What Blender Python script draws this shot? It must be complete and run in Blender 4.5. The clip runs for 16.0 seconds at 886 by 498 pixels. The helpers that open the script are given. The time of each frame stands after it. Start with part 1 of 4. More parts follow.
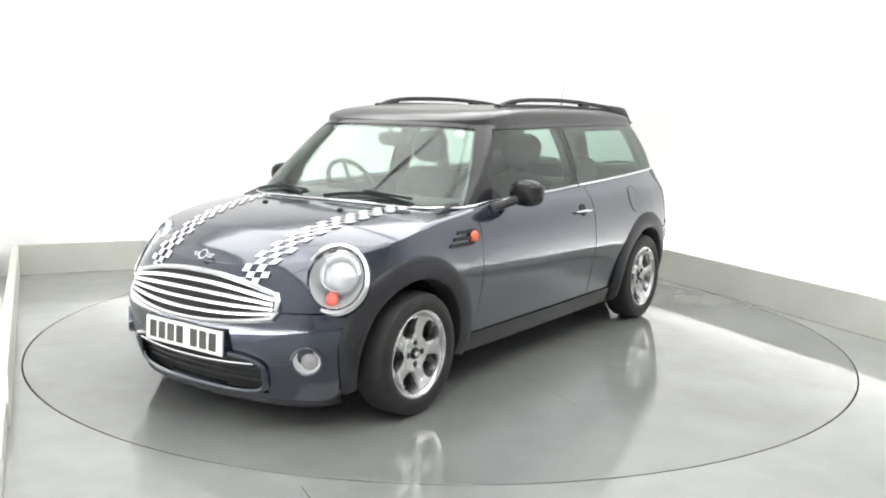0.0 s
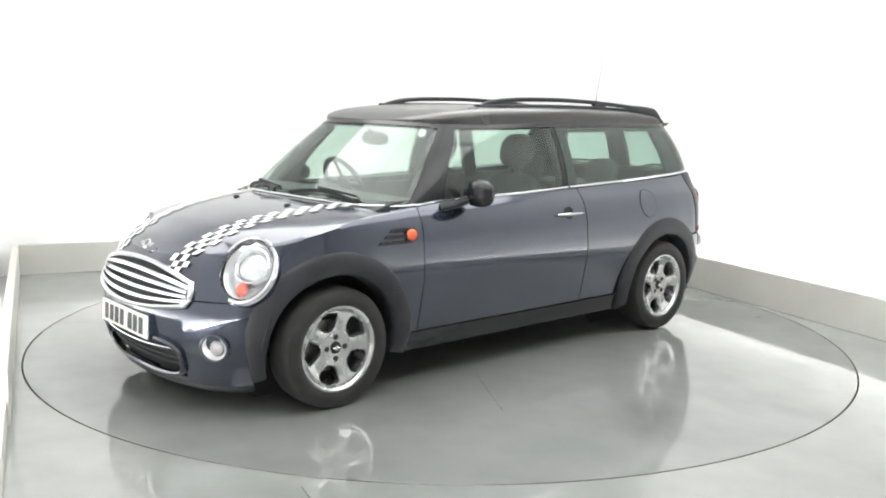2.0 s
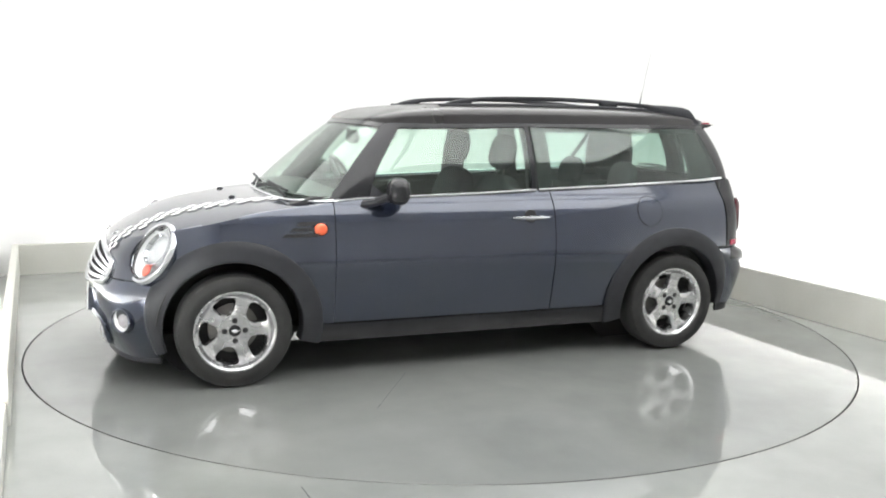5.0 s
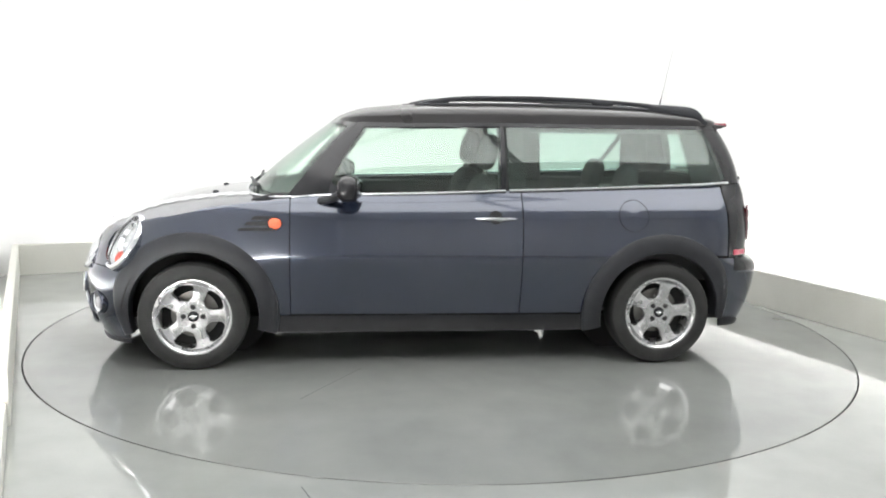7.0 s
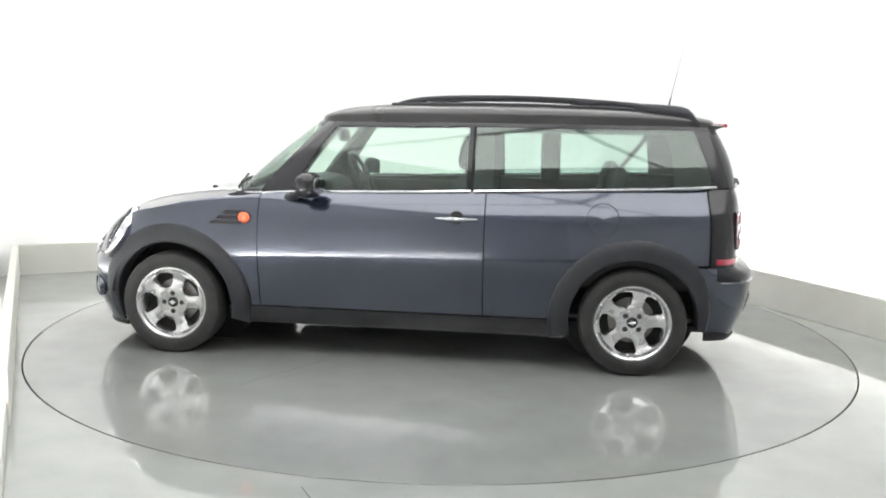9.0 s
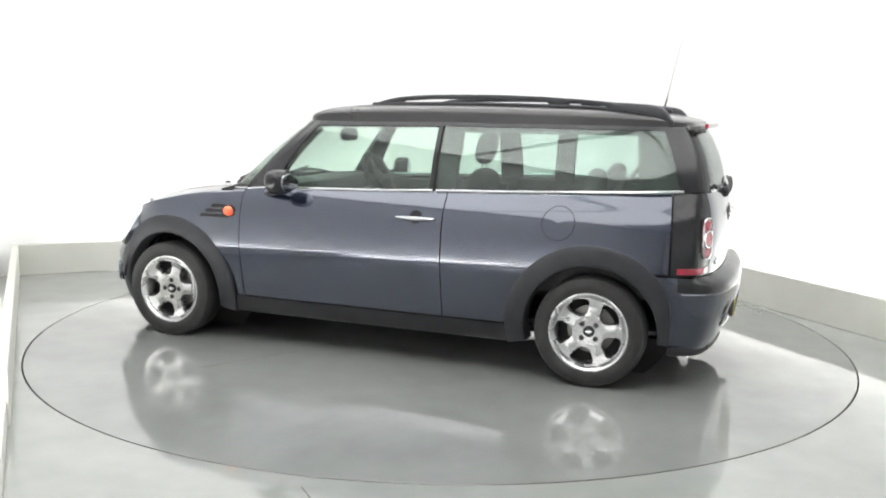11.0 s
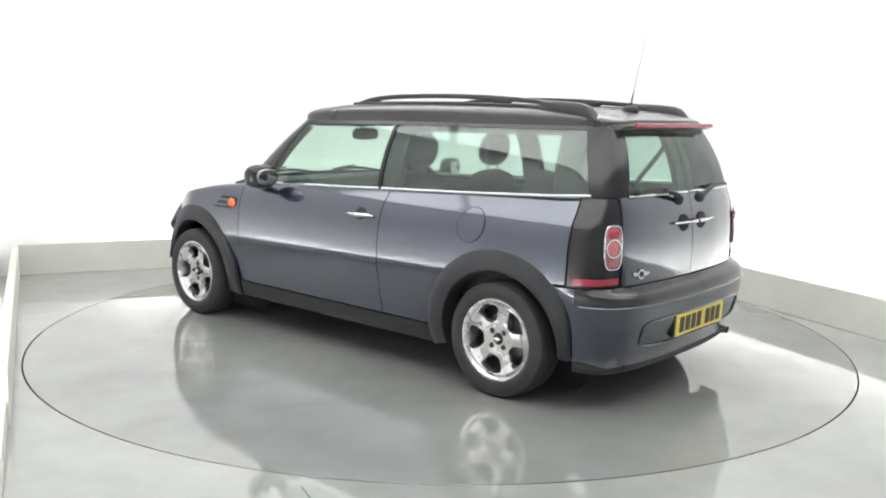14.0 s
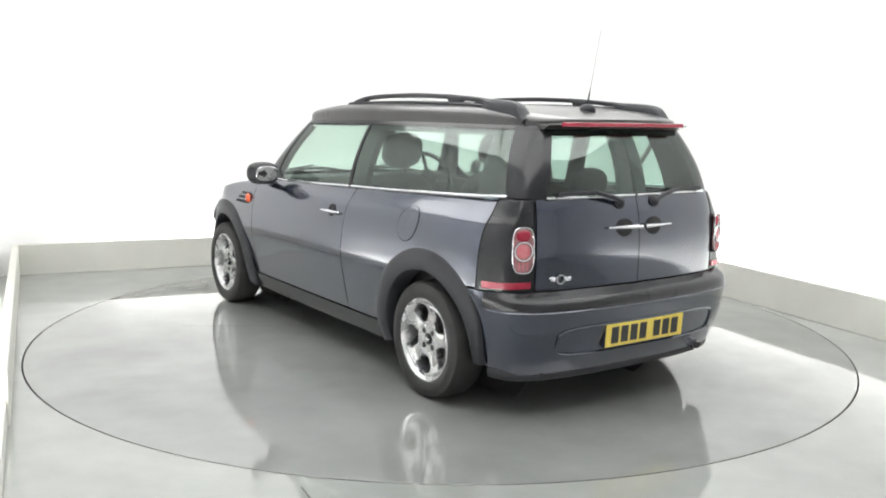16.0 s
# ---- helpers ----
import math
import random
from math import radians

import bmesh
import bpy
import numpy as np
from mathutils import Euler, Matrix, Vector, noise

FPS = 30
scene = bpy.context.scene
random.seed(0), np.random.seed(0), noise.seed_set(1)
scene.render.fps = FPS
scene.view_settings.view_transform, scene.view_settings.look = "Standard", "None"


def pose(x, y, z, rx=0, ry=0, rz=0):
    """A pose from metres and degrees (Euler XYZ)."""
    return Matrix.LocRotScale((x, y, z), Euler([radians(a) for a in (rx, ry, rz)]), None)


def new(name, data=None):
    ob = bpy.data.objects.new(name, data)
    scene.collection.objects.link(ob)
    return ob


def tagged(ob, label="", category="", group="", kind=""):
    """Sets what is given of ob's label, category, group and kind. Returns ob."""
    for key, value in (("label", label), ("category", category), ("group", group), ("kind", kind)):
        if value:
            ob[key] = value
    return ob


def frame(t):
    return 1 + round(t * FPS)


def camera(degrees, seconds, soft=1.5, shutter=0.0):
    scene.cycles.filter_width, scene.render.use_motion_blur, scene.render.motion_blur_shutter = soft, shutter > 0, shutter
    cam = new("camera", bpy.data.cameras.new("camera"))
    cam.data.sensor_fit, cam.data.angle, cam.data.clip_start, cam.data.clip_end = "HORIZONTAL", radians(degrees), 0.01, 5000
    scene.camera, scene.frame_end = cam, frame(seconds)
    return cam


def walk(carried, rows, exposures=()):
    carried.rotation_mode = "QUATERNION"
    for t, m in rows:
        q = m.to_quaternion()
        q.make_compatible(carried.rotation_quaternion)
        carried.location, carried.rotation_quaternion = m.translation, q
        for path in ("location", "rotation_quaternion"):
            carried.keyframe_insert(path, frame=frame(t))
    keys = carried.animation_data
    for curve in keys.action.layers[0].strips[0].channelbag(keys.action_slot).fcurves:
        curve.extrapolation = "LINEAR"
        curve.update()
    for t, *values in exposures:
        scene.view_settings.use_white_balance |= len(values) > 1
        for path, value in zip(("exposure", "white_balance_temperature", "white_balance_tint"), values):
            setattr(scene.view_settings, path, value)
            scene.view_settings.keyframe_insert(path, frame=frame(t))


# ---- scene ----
cam = camera(53.07, 16.0, soft=1.9)
EYE = Matrix.Translation((0, -5.618, 1.384)) @ pose(0, 0, 0, 90 - 8.82, 0, -0.009) @ pose(0, 0, 0, 0, 0, 1.205)
walk(cam, [(0, EYE), (16, EYE)], exposures=[(0, 0.38), (16, 0.38)])

# ---- light ----
world = bpy.data.worlds.new("studio_world")
scene.world = world
world.use_nodes = True
world.node_tree.nodes["Background"].inputs[0].default_value = (1, 1, 1, 1)
world.node_tree.nodes["Background"].inputs[1].default_value = 0.3
PANEL_GLOW = 2.15
STRIP_GLOW = 30.0


# ---- materials ----
def shader(name):
    m = bpy.data.materials.new(name)
    m.use_nodes = True
    nt = m.node_tree
    return m, nt, nt.nodes["Principled BSDF"]


def surface(name, dark, light, rough=0.5, metal=0.0, scale=12.0, fine=160.0, bump=0.05, coat=0.0, rough_var=0.08, spec=0.5, coat_rough=0.05):
    """A painted or moulded surface with broad and fine variation."""
    m, nt, p = shader(name)
    tc = nt.nodes.new("ShaderNodeTexCoord")
    broad, grain = nt.nodes.new("ShaderNodeTexNoise"), nt.nodes.new("ShaderNodeTexNoise")
    broad.inputs["Scale"].default_value, broad.inputs["Detail"].default_value = scale, 5
    grain.inputs["Scale"].default_value, grain.inputs["Detail"].default_value = fine, 3
    for n in (broad, grain):
        nt.links.new(tc.outputs["Object"], n.inputs["Vector"])
    add = nt.nodes.new("ShaderNodeMath")
    add.operation, add.inputs[1].default_value = "MULTIPLY_ADD", 0.35
    nt.links.new(grain.outputs["Fac"], add.inputs[0])
    nt.links.new(broad.outputs["Fac"], add.inputs[2])
    ramp = nt.nodes.new("ShaderNodeValToRGB")
    ramp.color_ramp.elements[0].position, ramp.color_ramp.elements[1].position = 0.35, 1.0
    ramp.color_ramp.elements[0].color, ramp.color_ramp.elements[1].color = (*dark, 1), (*light, 1)
    nt.links.new(add.outputs[0], ramp.inputs[0])
    nt.links.new(ramp.outputs[0], p.inputs["Base Color"])
    rr = nt.nodes.new("ShaderNodeMapRange")
    rr.inputs["To Min"].default_value, rr.inputs["To Max"].default_value = max(0.02, rough - rough_var), rough + rough_var
    nt.links.new(broad.outputs["Fac"], rr.inputs["Value"])
    nt.links.new(rr.outputs[0], p.inputs["Roughness"])
    p.inputs["Metallic"].default_value = metal
    p.inputs["Specular IOR Level"].default_value = spec
    p.inputs["Coat Weight"].default_value, p.inputs["Coat Roughness"].default_value = coat, coat_rough
    p.inputs["Coat IOR"].default_value = 1.75 if coat == 1.0 else 1.5
    if bump:
        b = nt.nodes.new("ShaderNodeBump")
        b.inputs["Strength"].default_value, b.inputs["Distance"].default_value = bump, 0.002
        nt.links.new(grain.outputs["Fac"], b.inputs["Height"])
        nt.links.new(b.outputs[0], p.inputs["Normal"])
    return m


def glow(name, colour, strength):
    m, nt, p = shader(name)
    p.inputs["Base Color"].default_value = (0.9, 0.9, 0.9, 1)
    p.inputs["Emission Color"].default_value = (*colour, 1)
    p.inputs["Emission Strength"].default_value = strength
    return m


def pane_glass(name, tint, base=0.055, gloss=0.02):
    """A clear pane: it lets light through tinted and mirrors by its angle."""
    m, nt, p = shader(name)
    nt.nodes.remove(p)
    clear, shine = nt.nodes.new("ShaderNodeBsdfTransparent"), nt.nodes.new("ShaderNodeBsdfGlossy")
    clear.inputs[0].default_value = (*tint, 1)
    shine.inputs["Roughness"].default_value = gloss
    lw, mix = nt.nodes.new("ShaderNodeLayerWeight"), nt.nodes.new("ShaderNodeMixShader")
    lw.inputs[0].default_value = 0.5
    power, lift = nt.nodes.new("ShaderNodeMath"), nt.nodes.new("ShaderNodeMath")
    power.operation, power.inputs[1].default_value = "POWER", 5.0
    lift.operation, lift.inputs[1].default_value, lift.inputs[2].default_value = "MULTIPLY_ADD", 0.8, base
    nt.links.new(lw.outputs["Facing"], power.inputs[0])
    nt.links.new(power.outputs[0], lift.inputs[0])
    nt.links.new(lift.outputs[0], mix.inputs[0])
    nt.links.new(clear.outputs[0], mix.inputs[1])
    nt.links.new(shine.outputs[0], mix.inputs[2])
    nt.links.new(mix.outputs[0], nt.nodes["Material Output"].inputs[0])
    return m


def floor_paint(name, dark, light):
    """Grey sealed floor: worn gloss, scuffs and tyre smears."""
    m, nt, p = shader(name)
    tc = nt.nodes.new("ShaderNodeTexCoord")
    wide, mid, fine = (nt.nodes.new("ShaderNodeTexNoise") for _ in range(3))
    for n, s, d in ((wide, 0.7, 4), (mid, 5, 6), (fine, 90, 4)):
        n.inputs["Scale"].default_value, n.inputs["Detail"].default_value = s, d
        nt.links.new(tc.outputs["Object"], n.inputs["Vector"])
    wide.inputs["Distortion"].default_value = 1.2
    a, b = nt.nodes.new("ShaderNodeMath"), nt.nodes.new("ShaderNodeMath")
    a.operation, a.inputs[1].default_value = "MULTIPLY_ADD", 0.45
    b.operation, b.inputs[1].default_value = "MULTIPLY_ADD", 0.12
    nt.links.new(mid.outputs["Fac"], a.inputs[0])
    nt.links.new(wide.outputs["Fac"], a.inputs[2])
    nt.links.new(fine.outputs["Fac"], b.inputs[0])
    nt.links.new(a.outputs[0], b.inputs[2])
    ramp = nt.nodes.new("ShaderNodeValToRGB")
    ramp.color_ramp.elements[0].position, ramp.color_ramp.elements[1].position = 0.55, 1.05
    ramp.color_ramp.elements[0].color, ramp.color_ramp.elements[1].color = (*dark, 1), (*light, 1)
    nt.links.new(b.outputs[0], ramp.inputs[0])
    nt.links.new(ramp.outputs[0], p.inputs["Base Color"])
    rr = nt.nodes.new("ShaderNodeMapRange")
    rr.inputs["From Min"].default_value, rr.inputs["From Max"].default_value = 0.3, 0.7
    rr.inputs["To Min"].default_value, rr.inputs["To Max"].default_value = 0.02, 0.065
    damp = nt.nodes.new("ShaderNodeMath")
    damp.operation, damp.inputs[1].default_value = "MULTIPLY_ADD", 0.5
    nt.links.new(mid.outputs["Fac"], damp.inputs[0])
    nt.links.new(wide.outputs["Fac"], damp.inputs[2])
    rr.inputs["From Min"].default_value, rr.inputs["From Max"].default_value = 0.62, 0.84
    nt.links.new(damp.outputs[0], rr.inputs["Value"])
    nt.links.new(rr.outputs[0], p.inputs["Roughness"])
    bump = nt.nodes.new("ShaderNodeBump")
    bump.inputs["Strength"].default_value, bump.inputs["Distance"].default_value = 0.10, 0.002
    nt.links.new(mid.outputs["Fac"], bump.inputs["Height"])
    nt.links.new(bump.outputs[0], p.inputs["Normal"])
    p.inputs["IOR"].default_value = 2.2
    return m


WALL = surface("white_wall_paint", (0.67, 0.67, 0.67), (0.72, 0.72, 0.718), 0.7, scale=1.2, fine=60, bump=0.03)
SKIRT = surface("cream_board", (0.50, 0.50, 0.46), (0.58, 0.58, 0.54), 0.5, scale=3, fine=80, bump=0.05)
FLOOR = floor_paint("grey_sealed_floor", (0.245, 0.256, 0.244), (0.315, 0.326, 0.312))
DISC = floor_paint("grey_turntable_paint", (0.195, 0.204, 0.195), (0.250, 0.259, 0.248))
GAP = surface("dark_gap_rubber", (0.02, 0.02, 0.02), (0.05, 0.05, 0.05), 0.7)
PANEL = glow("luminous_ceiling_panel", (1.0, 1.0, 0.985), PANEL_GLOW)
STRIP = glow("light_strip", (1.0, 1.0, 0.985), STRIP_GLOW)
# boosted glow for the left strips, to lift the dim left floor
STRIP_STRONG = glow("strong_light_strip", (1.0, 1.0, 0.985), STRIP_GLOW * 1.9)
ALU = surface("brushed_aluminium", (0.5, 0.5, 0.5), (0.7, 0.7, 0.7), 0.4, metal=1)

PAINT = surface("slate_blue_metallic_paint", (0.0155, 0.0225, 0.044), (0.025, 0.034, 0.065), 0.25, metal=0.6, scale=3, fine=900, bump=0.0, coat=1.0, rough_var=0.05, coat_rough=0.07)
ROOF = surface("black_roof_paint", (0.016, 0.015, 0.016), (0.028, 0.026, 0.027), 0.3, scale=4, fine=500, bump=0.0, coat=0.45, coat_rough=0.06)
PLASTIC = surface("black_textured_plastic", (0.018, 0.019, 0.022), (0.033, 0.034, 0.040), 0.45, scale=9, fine=420, bump=0.2, spec=0.3)
GLOSSBLACK = surface("gloss_black_trim", (0.012, 0.012, 0.014), (0.022, 0.022, 0.025), 0.16, scale=5, fine=300, bump=0.0, coat=0.0, spec=0.42)
# near-black holding the shade of hollows and recesses; dark bands and pillars use it too
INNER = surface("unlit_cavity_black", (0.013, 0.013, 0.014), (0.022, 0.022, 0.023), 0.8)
RUBBER = surface("tyre_rubber", (0.020, 0.020, 0.0205), (0.036, 0.036, 0.0355), 0.6, scale=14, fine=260, bump=0.3, spec=0.3)
ALLOY = surface("silver_alloy", (0.50, 0.50, 0.51), (0.66, 0.66, 0.67), 0.26, metal=0.92, scale=10, fine=400, bump=0.02, coat=0.3)
CHROME = surface("chrome", (0.72, 0.73, 0.75), (0.82, 0.83, 0.85), 0.1, metal=1, scale=8, fine=200, bump=0.0, rough_var=0.03)
STEEL = surface("brake_steel", (0.16, 0.155, 0.15), (0.26, 0.25, 0.24), 0.45, metal=0.8)
WHITE = surface("white_vinyl", (0.78, 0.79, 0.80), (0.84, 0.85, 0.86), 0.35, fine=300, bump=0.0, coat=0.3)
ORANGE = surface("orange_lens", (0.80, 0.12, 0.045), (0.9, 0.17, 0.07), 0.2, scale=30, fine=500, bump=0.1, coat=0.6)
REDORANGE = surface("red_orange_bulb", (0.85, 0.13, 0.09), (0.95, 0.2, 0.14), 0.3, scale=30, fine=500, bump=0.1)
RED = surface("red_lens", (0.24, 0.008, 0.025), (0.36, 0.016, 0.045), 0.2, scale=30, fine=500, bump=0.1, coat=0.6)
REDPALE = surface("pale_red_lens", (0.42, 0.10, 0.12), (0.55, 0.18, 0.2), 0.2, scale=30, fine=500, bump=0.1, coat=0.6)
SMOKE = surface("smoked_lens", (0.24, 0.23, 0.25), (0.38, 0.37, 0.38), 0.2, scale=30, fine=500, bump=0.1, coat=0.6)
REFLECTOR = surface("lamp_reflector", (0.60, 0.61, 0.61), (0.78, 0.79, 0.79), 0.22, metal=0.4, scale=25, fine=300, bump=0.1)
PINKLENS = surface("pale_pink_lens", (0.22, 0.09, 0.10), (0.34, 0.17, 0.18), 0.2, scale=30, fine=500, bump=0.1, coat=0.6)
PLATEWHITE = surface("white_plate", (0.74, 0.74, 0.72), (0.82, 0.82, 0.80), 0.35, bump=0.0)
PLATEYELLOW = surface("yellow_plate", (0.72, 0.55, 0.08), (0.82, 0.64, 0.13), 0.35, bump=0.0)
INK = surface("black_ink", (0.015, 0.015, 0.015), (0.03, 0.03, 0.03), 0.5, bump=0.0)
FABRIC = surface("charcoal_seat_fabric", (0.045, 0.046, 0.049), (0.085, 0.086, 0.091), 0.85, scale=5, fine=25, bump=0.0)
DASH = surface("dark_grey_dashboard", (0.03, 0.031, 0.033), (0.055, 0.056, 0.058), 0.6, scale=15, fine=400, bump=0.3)
REARGLASS = pane_glass("dark_green_tinted_glass", (0.80, 0.89, 0.85), 0.072)
GLASS = pane_glass("green_tinted_glass", (0.885, 0.955, 0.915))
CLEAR = pane_glass("clear_lamp_cover", (0.96, 0.97, 0.98))
MIRROR = surface("mirror_silver", (0.42, 0.43, 0.44), (0.48, 0.48, 0.49), 0.04, metal=1, bump=0.0, rough_var=0.01)


# ---- mesh helpers: geometry is a pair (points, faces) ----
def part(name, geo, material, parent=None, label="", angle=35):
    verts, faces = geo
    me = bpy.data.meshes.new(name)
    me.from_pydata([tuple(v) for v in verts], [], faces)
    me.validate()
    bm = bmesh.new()
    bm.from_mesh(me)
    bmesh.ops.recalc_face_normals(bm, faces=bm.faces)
    bm.to_mesh(me)
    bm.free()
    me.shade_smooth()
    me.set_sharp_from_angle(angle=radians(angle))
    me.materials.append(material)
    ob = new(name, me)
    ob.parent = parent
    return tagged(ob, label)


def join(*geos):
    verts, faces = [], []
    for v, f in geos:
        k = len(verts)
        verts += list(v)
        faces += [tuple(i + k for i in q) for q in f]
    return verts, faces


def moved(geo, m):
    return [m @ Vector(v) for v in geo[0]], geo[1]


def flip(geo):
    """The mirror image across the car's middle plane."""
    return [(v[0], -v[1], v[2]) for v in geo[0]], [tuple(reversed(q)) for q in geo[1]]


def sheet(rows, thick, skip=None, towards=None):
    """A panel from rows of points: the outer skin, an inner skin at a depth, and rims round its edges."""
    p = np.array(rows, float)
    du, dv = np.gradient(p, axis=1), np.gradient(p, axis=0)
    n = np.cross(du, dv)
    n /= np.maximum(np.linalg.norm(n, axis=2, keepdims=True), 1e-9)
    mid = np.array(towards if towards else (0, 0, 0.6))
    ref = p - mid
    if towards is None:
        ref[:, :, 0] = np.where(np.abs(p[:, :, 0]) > 1.3, (np.abs(p[:, :, 0]) - 1.3) * np.sign(p[:, :, 0]) * 3, 0)
    if (n * ref).sum() < 0:
        n = -n
    a, b = p.shape[:2]
    verts = [tuple(v) for v in p.reshape(-1, 3)] + [tuple(v) for v in (p - n * thick).reshape(-1, 3)]
    faces, count, k = [], {}, a * b
    for i in range(a - 1):
        for j in range(b - 1):
            q = (i * b + j, i * b + j + 1, (i + 1) * b + j + 1, (i + 1) * b + j)
            if skip and skip(p[i:i + 2, j:j + 2].reshape(4, 3).mean(0)):
                continue
            faces += [q, tuple(k + v for v in reversed(q))]
            for e in zip(q, q[1:] + q[:1]):
                count[frozenset(e)] = None if frozenset(e) in count else e
    for e in count.values():
        if e:
            faces.append((e[1], e[0], e[0] + k, e[1] + k))
    used = sorted({v for q in faces for v in q})
    index = {v: i for i, v in enumerate(used)}
    return [verts[v] for v in used], [tuple(index[v] for v in q) for q in faces]


def lattice(f, a0, a1, b0, b1, na, nb):
    """Rows of points f(a, b); the limits of a may be functions of b."""
    lim = lambda v, b: v(b) if callable(v) else v
    out = []
    for j in range(nb + 1):
        b = b0 + (b1 - b0) * j / nb
        lo, hi = lim(a0, b), lim(a1, b)
        out.append([tuple(f(lo + (hi - lo) * i / na, b)) for i in range(na + 1)])
    return out


def rbox(sx, sy, sz, r=0.01, m=Matrix()):
    """A box with chamfered edges about its centre."""
    hx, hy, hz = sx / 2, sy / 2, sz / 2
    r = min(r, hx * 0.9, hy * 0.9, hz * 0.9)
    pts = []
    for x in (-1, 1):
        for y in (-1, 1):
            for z in (-1, 1):
                pts += [(x * (hx - r), y * (hy - r), z * hz), (x * (hx - r), y * hy, z * (hz - r)), (x * hx, y * (hy - r), z * (hz - r))]
    bm = bmesh.new()
    for v in pts:
        bm.verts.new(v)
    bmesh.ops.convex_hull(bm, input=bm.verts)
    bmesh.ops.dissolve_limit(bm, angle_limit=0.02, verts=bm.verts, edges=bm.edges)
    bm.verts.index_update()
    geo = [m @ v.co for v in bm.verts], [tuple(v.index for v in f.verts) for f in bm.faces]
    bm.free()
    return geo


def lathe(profile, n=48, m=Matrix(), sx=1.0, closed=False):
    """Turns (radius, height) pairs about the local z axis; sx squeezes the local x."""
    verts, faces, k = [], [], len(profile)
    for i in range(n):
        a = 2 * math.pi * i / n
        verts += [m @ Vector((r * math.cos(a) * sx, r * math.sin(a), h)) for r, h in profile]
    for i in range(n):
        for j in range(k if closed else k - 1):
            faces.append((i * k + j, ((i + 1) % n) * k + j, ((i + 1) % n) * k + (j + 1) % k, i * k + (j + 1) % k))
    return verts, faces


def tube(path, w, h, n=10, power=2.0, caps=True):
    """A bar of rounded section w by h along a path; h lies nearest the vertical."""
    verts, faces = [], []
    p = [Vector(q) for q in path]
    for i, c in enumerate(p):
        t = (p[min(i + 1, len(p) - 1)] - p[max(i - 1, 0)]).normalized()
        side = t.cross(Vector((0, 0, 1)))
        side = side.normalized() if side.length > 1e-4 else Vector((0, 1, 0))
        up = side.cross(t)
        ww, hh = (w[i], h[i]) if isinstance(w, (list, tuple)) else (w, h)
        for k in range(n):
            a = 2 * math.pi * k / n
            ca, sa = math.cos(a), math.sin(a)
            e = 2 / power
            verts.append(c + side * (ww / 2 * abs(ca) ** e * (1 if ca >= 0 else -1)) + up * (hh / 2 * abs(sa) ** e * (1 if sa >= 0 else -1)))
    for i in range(len(p) - 1):
        for k in range(n):
            faces.append((i * n + k, i * n + (k + 1) % n, (i + 1) * n + (k + 1) % n, (i + 1) * n + k))
    if caps:
        faces += [tuple(reversed(range(n))), tuple(range((len(p) - 1) * n, len(p) * n))]
    return verts, faces


def blob(rx, ry, rz, m=Matrix(), n=20, k=12, power=2.0):
    """A rounded lump (superellipsoid)."""
    e = 2 / power
    sg = lambda v: abs(v) ** e * (1 if v >= 0 else -1)
    prof = [-math.pi / 2 + math.pi * j / k for j in range(k + 1)]
    verts, faces = [], []
    for a in prof:
        for i in range(n):
            b = 2 * math.pi * i / n
            verts.append(m @ Vector((rx * sg(math.cos(a)) * sg(math.cos(b)), ry * sg(math.cos(a)) * sg(math.sin(b)), rz * sg(math.sin(a)))))
    for j in range(k):
        for i in range(n):
            faces.append((j * n + i, j * n + (i + 1) % n, (j + 1) * n + (i + 1) % n, (j + 1) * n + i))
    return verts, faces


def curve(xs, ys):
    """A smooth function through given pairs (x rising)."""
    xs, ys = np.array(xs, float), np.array(ys, float)
    d = np.diff(ys) / np.diff(xs)
    s = np.zeros(len(xs))
    s[0], s[-1] = d[0], d[-1]
    for i in range(1, len(xs) - 1):
        s[i] = 0 if d[i - 1] * d[i] <= 0 else 2 * d[i - 1] * d[i] / (d[i - 1] + d[i])

    def f(x):
        x = min(max(x, xs[0]), xs[-1])
        i = min(int(np.searchsorted(xs, x, side="right")) - 1, len(xs) - 2)
        h = xs[i + 1] - xs[i]
        t = (x - xs[i]) / h
        return float((2 * t**3 - 3 * t**2 + 1) * ys[i] + (t**3 - 2 * t**2 + t) * h * s[i] + (-2 * t**3 + 3 * t**2) * ys[i + 1] + (t**3 - t**2) * h * s[i + 1])
    return f


def facing(place, outward, up=(0, 0, 1)):
    """A pose at place whose local z points outward and whose local y leans up."""
    z = Vector(outward).normalized()
    x = Vector(up).cross(z).normalized()
    y = z.cross(x)
    m = Matrix((x, y, z)).transposed().to_4x4()
    m.translation = place
    return m


